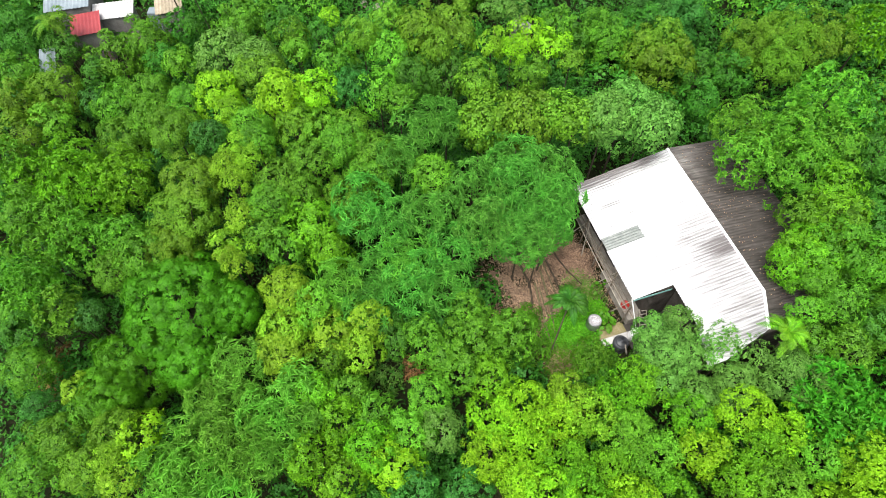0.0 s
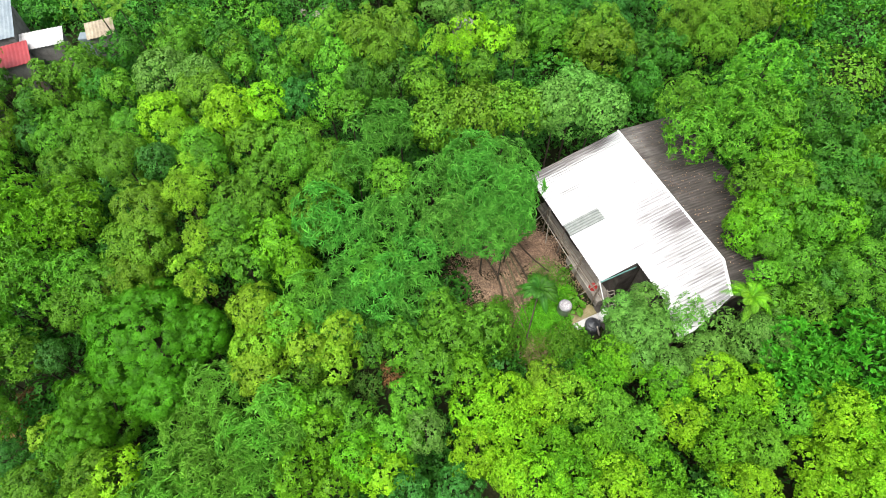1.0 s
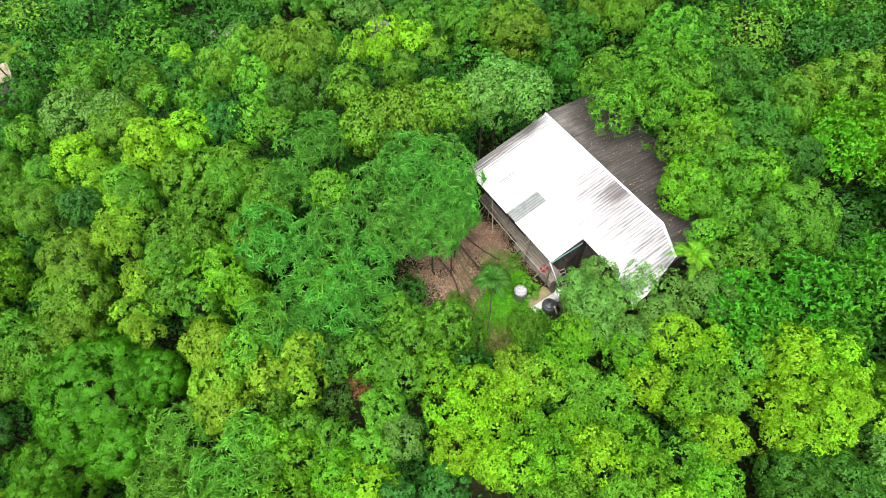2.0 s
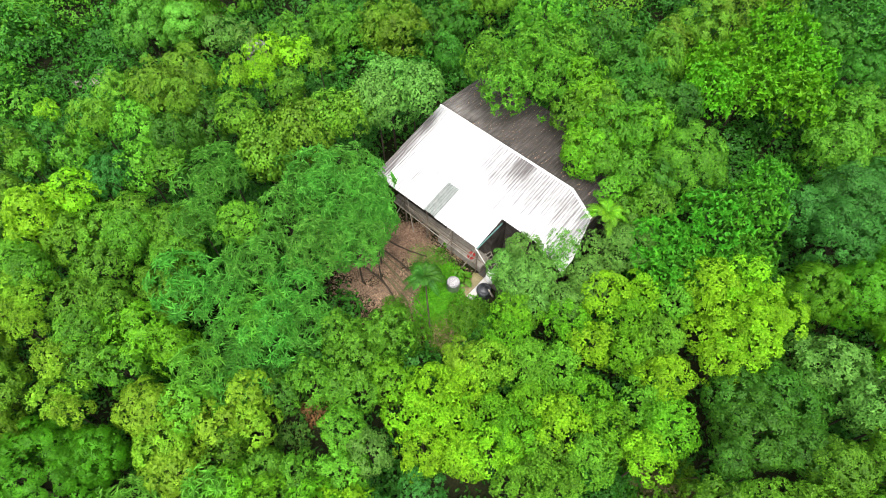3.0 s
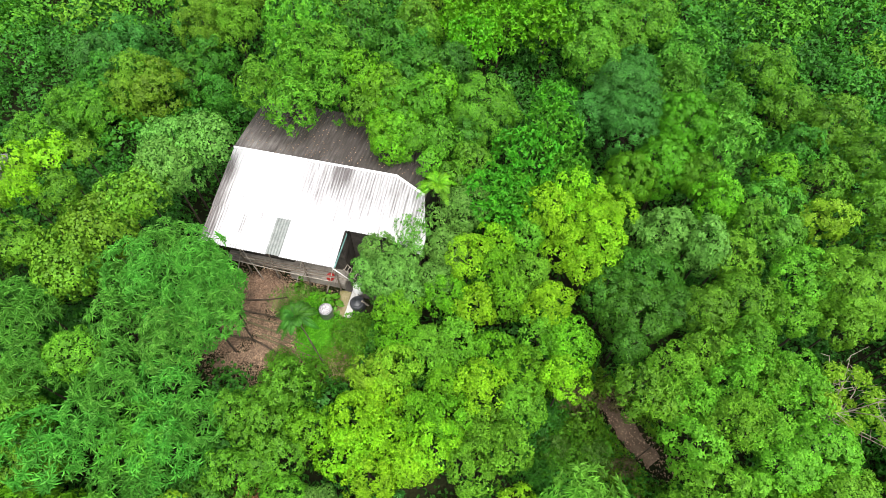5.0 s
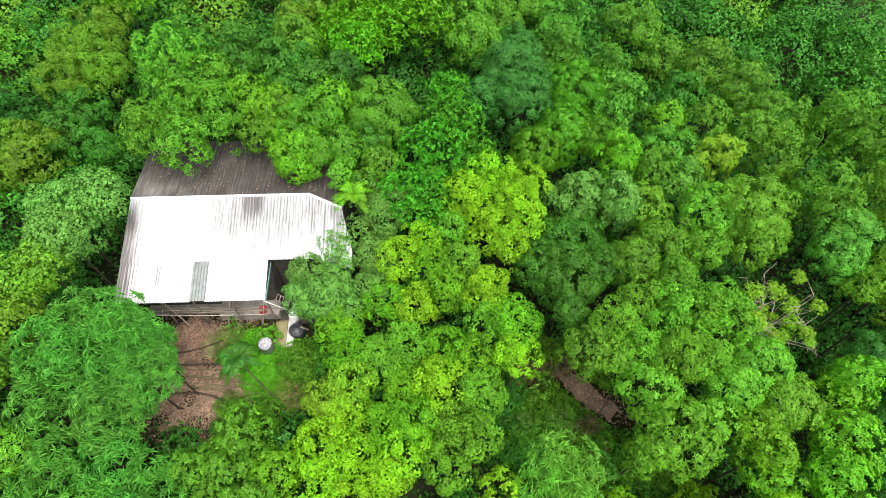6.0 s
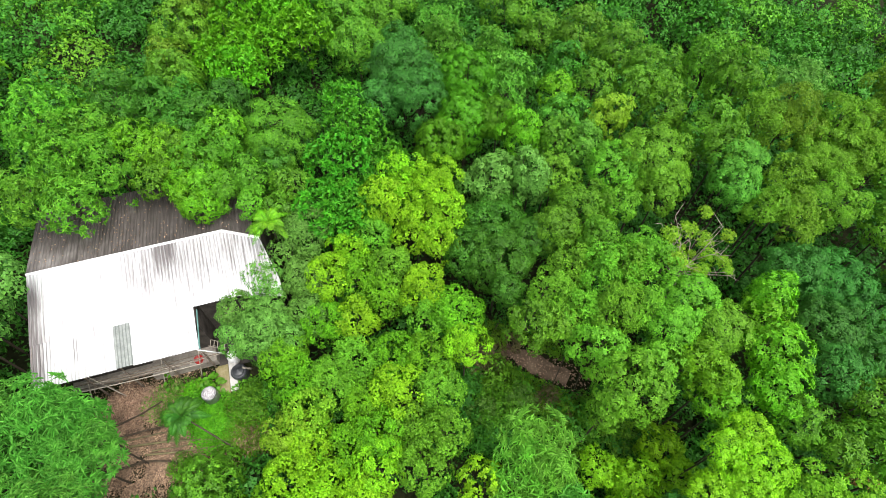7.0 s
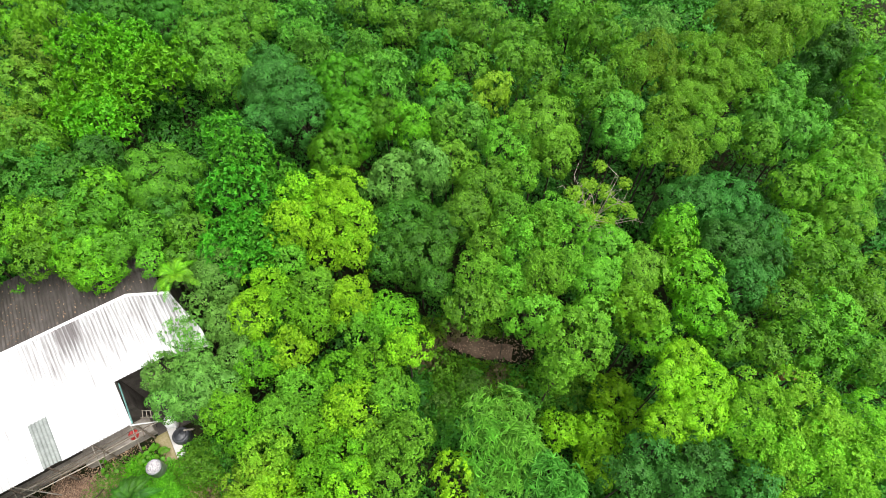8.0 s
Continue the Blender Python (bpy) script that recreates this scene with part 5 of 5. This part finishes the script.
for x, y, top, R in ((6.8, -9.7, 1.6, 1.1), (5.2, -10.0, 1.6, 1.1), (4.9, -7.7, 1.6, 1.3), (5.5, -6.1, 1.6, 1.1), (3.5, -7.4, 1.6, 1.1), (4.1, -0.2, 4.2, 1.0), (5.1, 30.5, 7.9, 1.0), (6.8, 30.4, 7.7, 1.0), (-9.5, 26.1, 7.7, 1.6), (-7.5, 26.2, 7.6, 1.2), (-14.8, 7.5, 3.5, 1.0), (-2.3, 6.2, 2.9, 1.3),):
    plant("bl", "y", x, y, top, R)
for x, y, top, R in ((7.0, -5.0, 1.6, 0.57),):
    plant("spa", "w", x, y, top, R)
for x, y, top, R in ((6.0, -2.6, 4.9, 1.3), (4.8, -1.9, 4.5, 1.2), (4.6, -3.3, 4.8, 1.0), (3.5, -1.9, 4.4, 1.2), (-2.0, 17.0, 5.1, 1.4), (-5.6, 15.3, 4.4, 1.1), (-11.9, 9.7, 3.5, 1.3), (-10.3, 9.6, 3.5, 1.2), (-8.5, 8.3, 3.3, 1.3), (-7.5, 10.0, 3.1, 1.0), (-10.6, 11.1, 3.5, 1.1), (-12.7, 7.1, 3.6, 1.3), (-10.8, 7.4, 3.6, 1.2), (-11.7, 5.6, 3.7, 1.4), (-9.2, 6.1, 3.5, 1.1), (-6.8, 8.2, 3.0, 0.87), (-13.5, 5.7, 3.6, 1.1), (-9.9, 4.8, 3.6, 1.0), (-8.3, 6.8, 3.3, 1.1),):
    plant("bam", "q", x, y, top, R)
for x, y, top, R in ((3.1, -4.0, 4.8, 1.0), (2.5, -4.6, 4.9, 1.0), (-2.5, 22.1, 6.5, 1.1), (-1.1, 24.1, 7.0, 1.4), (0.2, 25.1, 7.3, 1.2), (-4.5, 19.3, 5.8, 1.4), (-3.0, 18.4, 5.5, 1.5), (-0.8, 19.0, 5.7, 1.3), (1.8, 20.8, 6.2, 1.7), (4.4, 21.7, 6.5, 1.7), (6.1, 21.9, 6.8, 1.5), (2.4, 18.3, 5.8, 1.5), (4.6, 18.9, 6.0, 1.5), (6.4, 19.8, 6.3, 1.2), (5.8, 18.1, 6.0, 1.0), (3.4, 22.6, 6.7, 1.3), (0.5, 17.5, 5.5, 1.4), (5.2, 16.9, 5.7, 0.76), (-3.8, 16.0, 4.8, 1.6), (-1.7, 15.7, 4.8, 1.6), (0.2, 15.2, 4.7, 1.3), (-4.1, 14.4, 4.1, 1.4),):
    plant("bam", "k", x, y, top, R)
for x, y, top, R in ((7.6, -0.2, -1.1, 1.3), (10.6, 0.4, -1.3, 1.1),):
    plant("shr", "d", x, y, top, R)
for x, y, top, R in ((9.3, -1.4, -1.1, 1.3), (8.4, -6.6, -1.1, 1.3), (7.8, -8.1, -1.2, 1.2), (8.3, 12.1, 1.6, 1.0), (8.4, 10.8, 1.5, 0.89), (10.7, -1.5, -1.4, 1.0), (8.6, -4.7, -1.6, 0.83), (8.4, -2.7, -1.5, 0.88), (8.2, -1.0, -1.5, 0.94), (9.6, -6.4, -1.6, 0.85), (8.6, -8.0, -1.4, 1.0),):
    plant("shr", "m", x, y, top, R)
for x, y, top, R in ((9.0, -4.8, -1.5, 0.9), (13.3, -0.9, -1.4, 0.87), (9.4, -3.6, -1.6, 0.77), (8.8, -9.3, -1.6, 0.85),):
    plant("shr", "o", x, y, top, R)
for x, y, top, R in ((14.3, 6.5, 5.1, 1.1), (13.4, 5.0, 5.0, 1.3), (12.3, 1.3, 5.3, 1.3), (10.3, 2.5, 4.6, 1.2), (11.7, 8.0, 4.6, 1.1), (10.2, 4.3, 4.4, 1.2), (7.9, 5.8, 3.9, 1.2), (9.8, 9.8, 4.4, 1.1), (8.8, 9.1, 4.2, 1.1), (6.5, 4.7, 3.8, 1.2), (5.9, 6.4, 3.7, 1.3),):
    plant("clp", "br", x, y, top, R)
for x, y, top, R in ((7.1, 8.3, 4.0, 1.2), (6.3, 9.2, 3.9, 1.1),):
    plant("clp", "yy", x, y, top, R)
for x, y, top, R in ((17.2, 9.7, 5.9, 1.5), (14.4, 9.4, 5.2, 1.3), (12.5, 9.1, 4.7, 1.2), (11.2, 12.4, 4.8, 1.2), (11.0, 11.1, 4.7, 1.4), (12.3, 11.2, 4.9, 1.1), (10.9, 10.0, 4.5, 1.0), (12.1, 12.6, 5.0, 0.9), (-0.1, 7.8, 2.9, 1.0),):
    plant("sml", "g", x, y, top, R)
for x, y, top, R in ((15.7, 10.6, 5.6, 1.2), (14.3, 11.5, 5.4, 1.0), (13.6, 11.2, 5.2, 1.0),):
    plant("spa", "g", x, y, top, R)
for x, y, top, R in ((9.6, -2.6, -1.5, 0.9), (9.0, -0.5, -1.6, 0.82), (-3.0, 11.6, 0.3, 0.93),):
    plant("shr", "n", x, y, top, R)
for x, y, top, R in ((10.0, -4.2, -1.7, 0.65), (13.6, -2.4, -1.8, 0.61), (12.4, -1.1, -1.7, 0.73), (9.0, -5.1, -1.9, 0.52), (12.0, -0.1, -1.5, 0.79),):
    plant("shr", "x", x, y, top, R)
for x, y, top, R in ((7.1, -5.1, -1.6, 0.75),):
    plant("shr", "l", x, y, top, R)
for x, y, top, R in ((-14.9, 32.5, 5.7, 1.9), (-12.0, 30.4, 7.3, 1.6),):
    plant("vin", "n", x, y, top, R)
for x, y, top, R in ((3.0, 30.0, 8.2, 0.87), (-12.3, 24.7, 7.6, 0.69), (-11.1, 22.3, 7.4, 1.2), (-11.9, 21.3, 7.2, 0.78), (-11.4, 20.1, 6.8, 0.66), (-11.0, 18.8, 6.3, 0.89), (-11.5, 17.0, 5.7, 1.0), (-11.2, 16.0, 5.2, 0.73), (-15.8, 6.2, 3.4, 0.7), (-15.0, 5.3, 3.7, 0.91),):
    plant("oli", "yy", x, y, top, R)
for x, y, top, R in ((4.2, 29.3, 8.0, 0.73),):
    plant("oli", "y", x, y, top, R)
for x, y, top, R in ((2.9, 25.6, 7.5, 1.9), (4.9, 25.2, 7.5, 1.8), (2.2, 24.5, 7.1, 1.3),):
    plant("vin", "o", x, y, top, R)
for x, y, top, R in ((6.7, 25.3, 7.6, 1.4), (7.7, 24.5, 7.6, 1.3),):
    plant("vin", "l", x, y, top, R)
for x, y, top, R in ((10.8, 25.4, 7.9, 2.1), (12.0, 23.7, 7.9, 1.4), (9.5, 24.5, 7.8, 1.5),):
    plant("vin", "g", x, y, top, R)
for x, y, top, R in ((-26.4, 30.5, 4.2, 1.7), (-11.3, 28.4, 7.6, 1.6), (-5.3, 24.2, 7.1, 1.0), (-14.3, 21.0, 6.9, 1.7), (-14.5, 18.9, 6.2, 1.9), (-15.0, 17.3, 5.5, 1.5), (-17.1, 5.9, 3.2, 1.2), (-16.2, 7.7, 3.1, 1.1),):
    plant("sml", "o", x, y, top, R)
for x, y, top, R in ((-22.2, 22.4, 4.2, 2.2), (-19.6, 22.8, 4.9, 2.0), (-23.4, 24.5, 3.9, 1.5), (-25.6, 23.4, 3.8, 1.5),):
    plant("sch", "br", x, y, top, R)
for x, y, top, R in ((-27.3, 24.3, 3.7, 1.4), (-22.9, 20.1, 3.9, 1.4), (-20.8, 18.7, 4.1, 1.7), (-23.9, 18.5, 3.7, 1.6), (-18.1, 18.2, 4.8, 1.2), (-23.1, 15.7, 3.4, 1.7), (-21.0, 14.3, 3.2, 1.2),):
    plant("sch", "m", x, y, top, R)
for x, y, top, R in ((-8.5, 14.9, 4.5, 1.4), (-8.5, 13.2, 4.0, 1.3), (-8.4, 11.7, 3.7, 1.3),):
    plant("sml", "yy", x, y, top, R)
for x, y, top, R in ((21.8, 34.3, 6.0, 2.0), (24.6, 34.3, 6.2, 2.3), (22.3, 31.4, 6.1, 1.6), (26.4, 33.8, 6.2, 1.6),):
    plant("clp", "o", x, y, top, R)
for x, y, top, R in ((17.1, 24.2, 8.1, 1.5), (20.2, 23.9, 8.4, 2.0), (16.8, 21.5, 8.3, 1.4), (19.2, 20.6, 8.2, 1.6), (22.4, 25.5, 8.3, 1.9), (22.0, 22.2, 8.1, 1.4),):
    plant("sch", "h", x, y, top, R)
for x, y, top, R in ((2.0, 40.0, 6.2, 1.4),):
    plant("sml", "q", x, y, top, R)
palm(-27.0, 34.5, 5.4, (-26.5, 34.5), 11, 1.5, 8, "o", "slender palm above the small houses")
palm(-17.9, 37.6, 6.1, (-17.4, 37.6), 11, 1.5, 8, "o", "slender palm above the small houses")
palm(-20.3, 39.1, 6.1, (-19.8, 39.1), 11, 1.5, 8, "o", "slender palm above the small houses")
bare_tree(15.1, -10.9, 8.3, 1.6)
# shrubs along the yard's lower edge
for x, y, top, R in ((4.3, 13.9, 1.5, 1.25), (3.7, 12.8, 1.6, 1.2), (5.0, 12.6, 1.2, 0.9), (5.0, 14.9, 1.0, 0.7)):
    plant("shr", "m", x, y, top, R)
# bamboo leaning over the litter
for x, y, top, R in ((5.5, 19.05, 6.0, 1.8), (3.6, 19.6, 5.9, 1.8), (4.2, 17.5, 5.6, 1.2)):
    plant("bam", "k", x, y, top, R)


def mass(name, label, category):
    """All the joined trees in one mesh."""
    mats, verts, tris, slots, at = [], [], [], [], 0
    for me, mat, m in forest_parts:
        if mat not in mats:
            mats.append(mat)
        co = np.empty(len(me.vertices) * 3, dtype=np.float32)
        me.vertices.foreach_get("co", co)
        me.calc_loop_triangles()
        tri = np.empty(len(me.loop_triangles) * 3, dtype=np.int32)
        me.loop_triangles.foreach_get("vertices", tri)
        mm = np.array(m)
        verts.append(co.reshape(-1, 3) @ mm[:3, :3].T + mm[:3, 3])
        tris.append(tri.reshape(-1, 3) + at)
        slots.append(np.full(len(tri) // 3, mats.index(mat), dtype=np.int32))
        at += len(co) // 3
    me = quads(name, np.concatenate(verts), np.concatenate(tris), mats[0])
    for mat in mats[1:]:
        me.materials.append(mat)
    me.polygons.foreach_set("material_index", np.concatenate(slots))
    return tagged(new(name, me), label, category, kind="stuff")

# ---- understorey between the named trees, by chance but even ----
taken, named = list(planted), len(planted)


def clear_of_yard(x, y, pad=0.0):
    r = Vector((x - HX, y - HY))
    s, q = r.dot(SD), r.dot(QD)
    if -0.9 - pad < s < 13.2 + pad and -4.6 - pad < q < 6.2 + pad:
        return False
    if 0.5 - pad < s < 10.0 + pad and 6.0 < q < 11.6 + pad:
        return False
    return True


def in_glade(x, y):
    return math.hypot(x - 11.6, y + 1.6) < 2.7


# outline of the wooded slopes in plan
WOODED = ((-47, 52), (-40, 32), (-14, -6), (-4, -25), (36, -45), (46, -33), (56, -11), (57, 5), (51, 27), (37, 45), (19, 55), (-2, 58), (-24, 53))


def inside(x, y, poly):
    hit = False
    for (ax, ay), (bx, by) in zip(poly, poly[1:] + poly[:1]):
        if (ay > y) != (by > y) and x < ax + (y - ay) / (by - ay) * (bx - ax):
            hit = not hit
    return hit


fillrnd = random.Random(5)
for attempt in range(9000):
    x, y = fillrnd.uniform(-50, 58), fillrnd.uniform(-52, 68)
    off = math.hypot(x, y)
    if not inside(x, y, WOODED):
        continue
    if not clear_of_yard(x, y, 1.2) or in_road(x, y, 1.6):
        continue
    if math.hypot((x + 24.2) / 1.45, y - 40) < 4.3 or math.hypot(x + 27.7, y - 32.8) < 3.0 or math.hypot(x - 5.2, y - 46) < 2.8 or math.hypot(x - 5.8, y - 38) < 2.2 or math.hypot(x + 5.6, y - 42.6) < 2.2:
        continue
    if in_glade(x, y):
        continue
    R = fillrnd.uniform(1.2, 1.9) + 0.02 * off
    if any((x - a) ** 2 + (y - b) ** 2 < (0.66 * (r + R)) ** 2 for a, b, r in taken):
        continue
    taken.append((x, y, R))
    far = math.hypot(x - 7, y - 12)
    top = FILL_TOP(x, y)
    close = [c for a, b, r, c in crowns[:named] if (x - a) ** 2 + (y - b) ** 2 < (r + R + 0.6) ** 2]
    if close:
        # low fill in darkened greens, so gap shade comes from leaf colour
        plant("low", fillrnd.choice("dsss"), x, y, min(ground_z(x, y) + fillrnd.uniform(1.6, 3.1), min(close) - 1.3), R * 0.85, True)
    else:
        plant("far" if off > 38 else "low", fillrnd.choice("mdsdmodb"), x, y, top, R, True)


for attempt in range(4500):
    x, y = fillrnd.uniform(-40, 56), fillrnd.uniform(-40, 54)
    if not inside(x, y, WOODED) or not clear_of_yard(x, y, 0.8) or in_road(x, y, 1.2) or math.hypot((x + 25.5) / 1.45, y - 39) < 4.0 or math.hypot(x + 27.7, y - 32.8) < 2.6 or math.hypot(x - 5.2, y - 46) < 2.4 or math.hypot(x - 5.8, y - 38) < 1.8 or math.hypot(x + 5.6, y - 42.6) < 1.8:
        continue
    if any((x - a) ** 2 + (y - b) ** 2 < (0.62 * r) ** 2 for a, b, r in taken):
        continue
    R = fillrnd.uniform(0.8, 1.2) + 0.006 * math.hypot(x, y)
    taken.append((x, y, R * 1.1))
    # outside the glade, dark leaf colour again stands in for shade in the gaps
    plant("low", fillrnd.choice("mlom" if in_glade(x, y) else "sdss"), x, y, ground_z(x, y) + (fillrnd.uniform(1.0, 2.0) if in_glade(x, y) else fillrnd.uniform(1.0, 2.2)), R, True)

mass("forest", "massed green broadleaf forest filling the slopes", "forest")


def undergrowth_place(g):
    while True:
        x, y = g.uniform(-34, 42), g.uniform(-34, 46)
        if clear_of_yard(x, y) and not in_road(x, y):
            return (x, y, ground_z(x, y) + 1.3 * max(0, noise.noise((x * 0.5, y * 0.5, 3.0)) + 0.15) * g.uniform(0.3, 1))


# leaf colour carries the shade under the canopy
scatter("undergrowth", "mixed undergrowth, its green darkened to paint the shade below the trees", "undergrowth", LEAF["s"], 70000, undergrowth_place, 0.3, 0.17, 1.0, 0.5, 21)

def glade_place(g):
    while True:
        a, r = g.uniform(0, 6.283), 3.4 * math.sqrt(g.uniform(0, 1))
        x, y = 11.8 + r * math.cos(a), -1.8 + r * math.sin(a) * 1.2
        if not in_road(x, y, -0.15):
            return (x, y, ground_z(x, y))


# ---- road cut, and the settlement seen past the trees ----
def earth_track():
    verts, faces = [], []
    n = 40
    d = ROAD_B - ROAD_A
    side = Vector((-d.y, d.x)).normalized()
    for i in range(n + 1):
        k = -0.08 + 0.95 * i / n
        for j, o in enumerate((-0.8, -0.3, 0.3, 0.8)):
            w = 0.16 * math.sin(9.0 * k + 1.7 * j) + 0.22 * noise.noise((k * 7.0, j * 3.1, 0.5))
            p = ROAD_A + d * k + side * (o + w)
            verts.append((p.x, p.y, ground_z(p.x, p.y) + 0.18 - 0.28 * (j in (0, 3))))
    for i in range(n):
        for j in range(3):
            faces.append((i * 4 + j, i * 4 + j + 1, i * 4 + j + 5, i * 4 + j + 4))
    tagged(new("path", quads("path", verts, faces, EARTH, True)), "bare brown earth path between trees", "path", kind="structure")


earth_track()


def small_house(name, x, y, z, sx, sy, h, turn, roof_mat, label, tilt=0.12):
    gz = ground_z(x, y)
    t = thing(name, (x, y, gz), label, "house" if name != "shed" else "shed", turn=turn)
    h = z - gz
    h -= 0.06
    part("wall", box(sx - 0.3, sy - 0.3, h - tilt * sy / 2 - 0.05, 0.03, (0, 0, (h - tilt * sy / 2) / 2)), WHITEWASH if tilt > 0.13 else GREY_ROOF, t)
    waves = int(sx / 0.25)
    verts, faces = [], []
    for l in (0, 1):
        for j in (0, 1):
            for i in range(waves * 4 + 1):
                xx = -sx / 2 + sx * i / (waves * 4)
                yy = -sy / 2 + sy * j
                verts.append((xx, yy, h + 0.06 + 0.02 * math.cos(i * math.pi / 2) + tilt * yy - 0.03 * l))
    c = waves * 4 + 1
    for l in (0, 1):
        for i in range(c - 1):
            faces.append((l * 2 * c + i, l * 2 * c + i + 1, l * 2 * c + c + i + 1, l * 2 * c + c + i))
    part("roof", quads("roof", verts, faces, roof_mat, False), roof_mat, t)
    part("window", box(0.5, 0.06, 0.5, 0.02, (-sx * 0.2, -sy / 2 + 0.14, h * 0.5)), BLACK_PLASTIC, t)
    part("door", box(0.5, 0.06, 1.2, 0.02, (sx * 0.28, -sy / 2 + 0.14, 0.6)), OLD_WOOD, t)


small_house("house", -26.4, 37.15, 3.3, 2.1, 2.2, 3, 18, RED_SHEET, "small house with a faded red sheet roof")
small_house("house", -28.4, 40.1, 4.0, 3.2, 4.0, 3, 14, BLUE_SHEET, "house with a wide pale blue-grey sheet roof")
small_house("house", -25.0, 39.0, 3.1, 3.0, 1.7, 3, 12, WHITE_SHEET_PLAIN, "small lean-to house with a whitewashed sheet roof")
small_house("house", -20.9, 39.5, 3.2, 2.0, 1.7, 3, 15, TAN_SHEET, "small house with a bleached tan roof")
small_house("shed", -27.9, 33.3, 3.2, 1.1, 2.4, 3, 17, BLUE_SHEET, "narrow shed with a pale sheet roof among trees")
small_house("shed", 5.9, 38.3, 2.2, 1.5, 1.3, 3, 45, GREY_ROOF, "low hut with a weathered grey roof among trees")


def earth_bank(x, y):
    """Bare slope beside the hut."""
    bm = bmesh.new()
    bmesh.ops.create_grid(bm, x_segments=14, y_segments=14, size=1.6)
    for v in bm.verts:
        px, py = v.co.x + x, v.co.y + y
        r = v.co.length / 1.6
        v.co = (px, py, ground_z(px, py) + 0.35 * max(0.0, 1 - r * r) + 0.1 * noise.noise((px * 1.5, py * 1.5, 0)) - 0.25 * max(0, r - 0.8))
    for f in bm.faces:
        f.smooth = True
    tagged(part("earth_bank", bm, EARTH), "bare reddish-brown earth bank among trees", "earth bank", kind="structure")


earth_bank(5.2, 46.4)


def boulder(x, y, r, seed):
    g = random.Random(seed)
    bm = bmesh.new()
    bmesh.ops.create_icosphere(bm, subdivisions=2, radius=r)
    for v in bm.verts:
        v.co *= 0.85 + 0.35 * noise.noise(v.co * (1.6 / r) + Vector((seed, 0, 0)))
        v.co.z *= 0.7
    ob = part("boulder", bm, CONCRETE)
    ob.matrix_world = pose(x, y, ground_z(x, y) + r * 0.3, 0, 0, g.uniform(0, 360))
    tagged(ob, "grey weathered boulder in a shaded gully", "boulder", "boulders in the gully")


for k, (x, y, r) in enumerate(((-4.6, 43.5, 0.5), (-5.5, 42.9, 0.42), (-6.6, 43.4, 0.4), (-5.1, 42.2, 0.3), (4.1, 45.2, 0.45), (4.7, 44.9, 0.35), (3.6, 45.7, 0.3))):
    boulder(x, y, r, k + 1)
plank = thing("plank", (-6.1, 42.3, ground_z(-6.1, 42.3) + 0.25), "weathered brown plank lying across boulders", "plank")
part("board", box(1.6, 0.16, 0.05, 0.01), OLD_WOOD, plank)
plank.matrix_world = pose(-6.1, 42.3, ground_z(-6.1, 42.3) + 0.3, 0, 6, -50)
grey = random.Random(4)
for k in range(14):
    x, y = -24.8 + grey.uniform(-2.2, 2.6), 39.6 + grey.uniform(-0.9, 0.7)
    t = thing("cupboard", (x, y, ground_z(x, y)), "pale discarded cupboard beside small houses", "cupboard", "clutter between the houses")
    part("body", box(grey.uniform(0.4, 0.9), grey.uniform(0.4, 0.9), 1.6 + grey.uniform(0.0, 0.8), 0.03, (0, 0, 0.9)), WHITE_PLASTIC if k % 3 else BLUE_SHEET, t)


scatter("glade_plants", "low mixed green plants in a forest glade", "undergrowth", LEAF["o"], 9000, lambda g: glade_place(g), 0.2, 0.11, 0.35, 0.5, 33)
scatter("leaf_litter", "brown fallen leaves strewn along the earth path", "leaf litter", LEAF["dry"], 500, lambda g: (lambda k, o: (ROAD_A.x + (ROAD_B.x - ROAD_A.x) * k + 0.9 * o, ROAD_A.y + (ROAD_B.y - ROAD_A.y) * k - 0.43 * o, ground_z(ROAD_A.x + (ROAD_B.x - ROAD_A.x) * k + 0.9 * o, ROAD_A.y + (ROAD_B.y - ROAD_A.y) * k - 0.43 * o) + 0.19))(g.uniform(-0.15, 1.15), g.normal() * 0.7), 0.13, 0.07, 0.04, 0.1, 35)
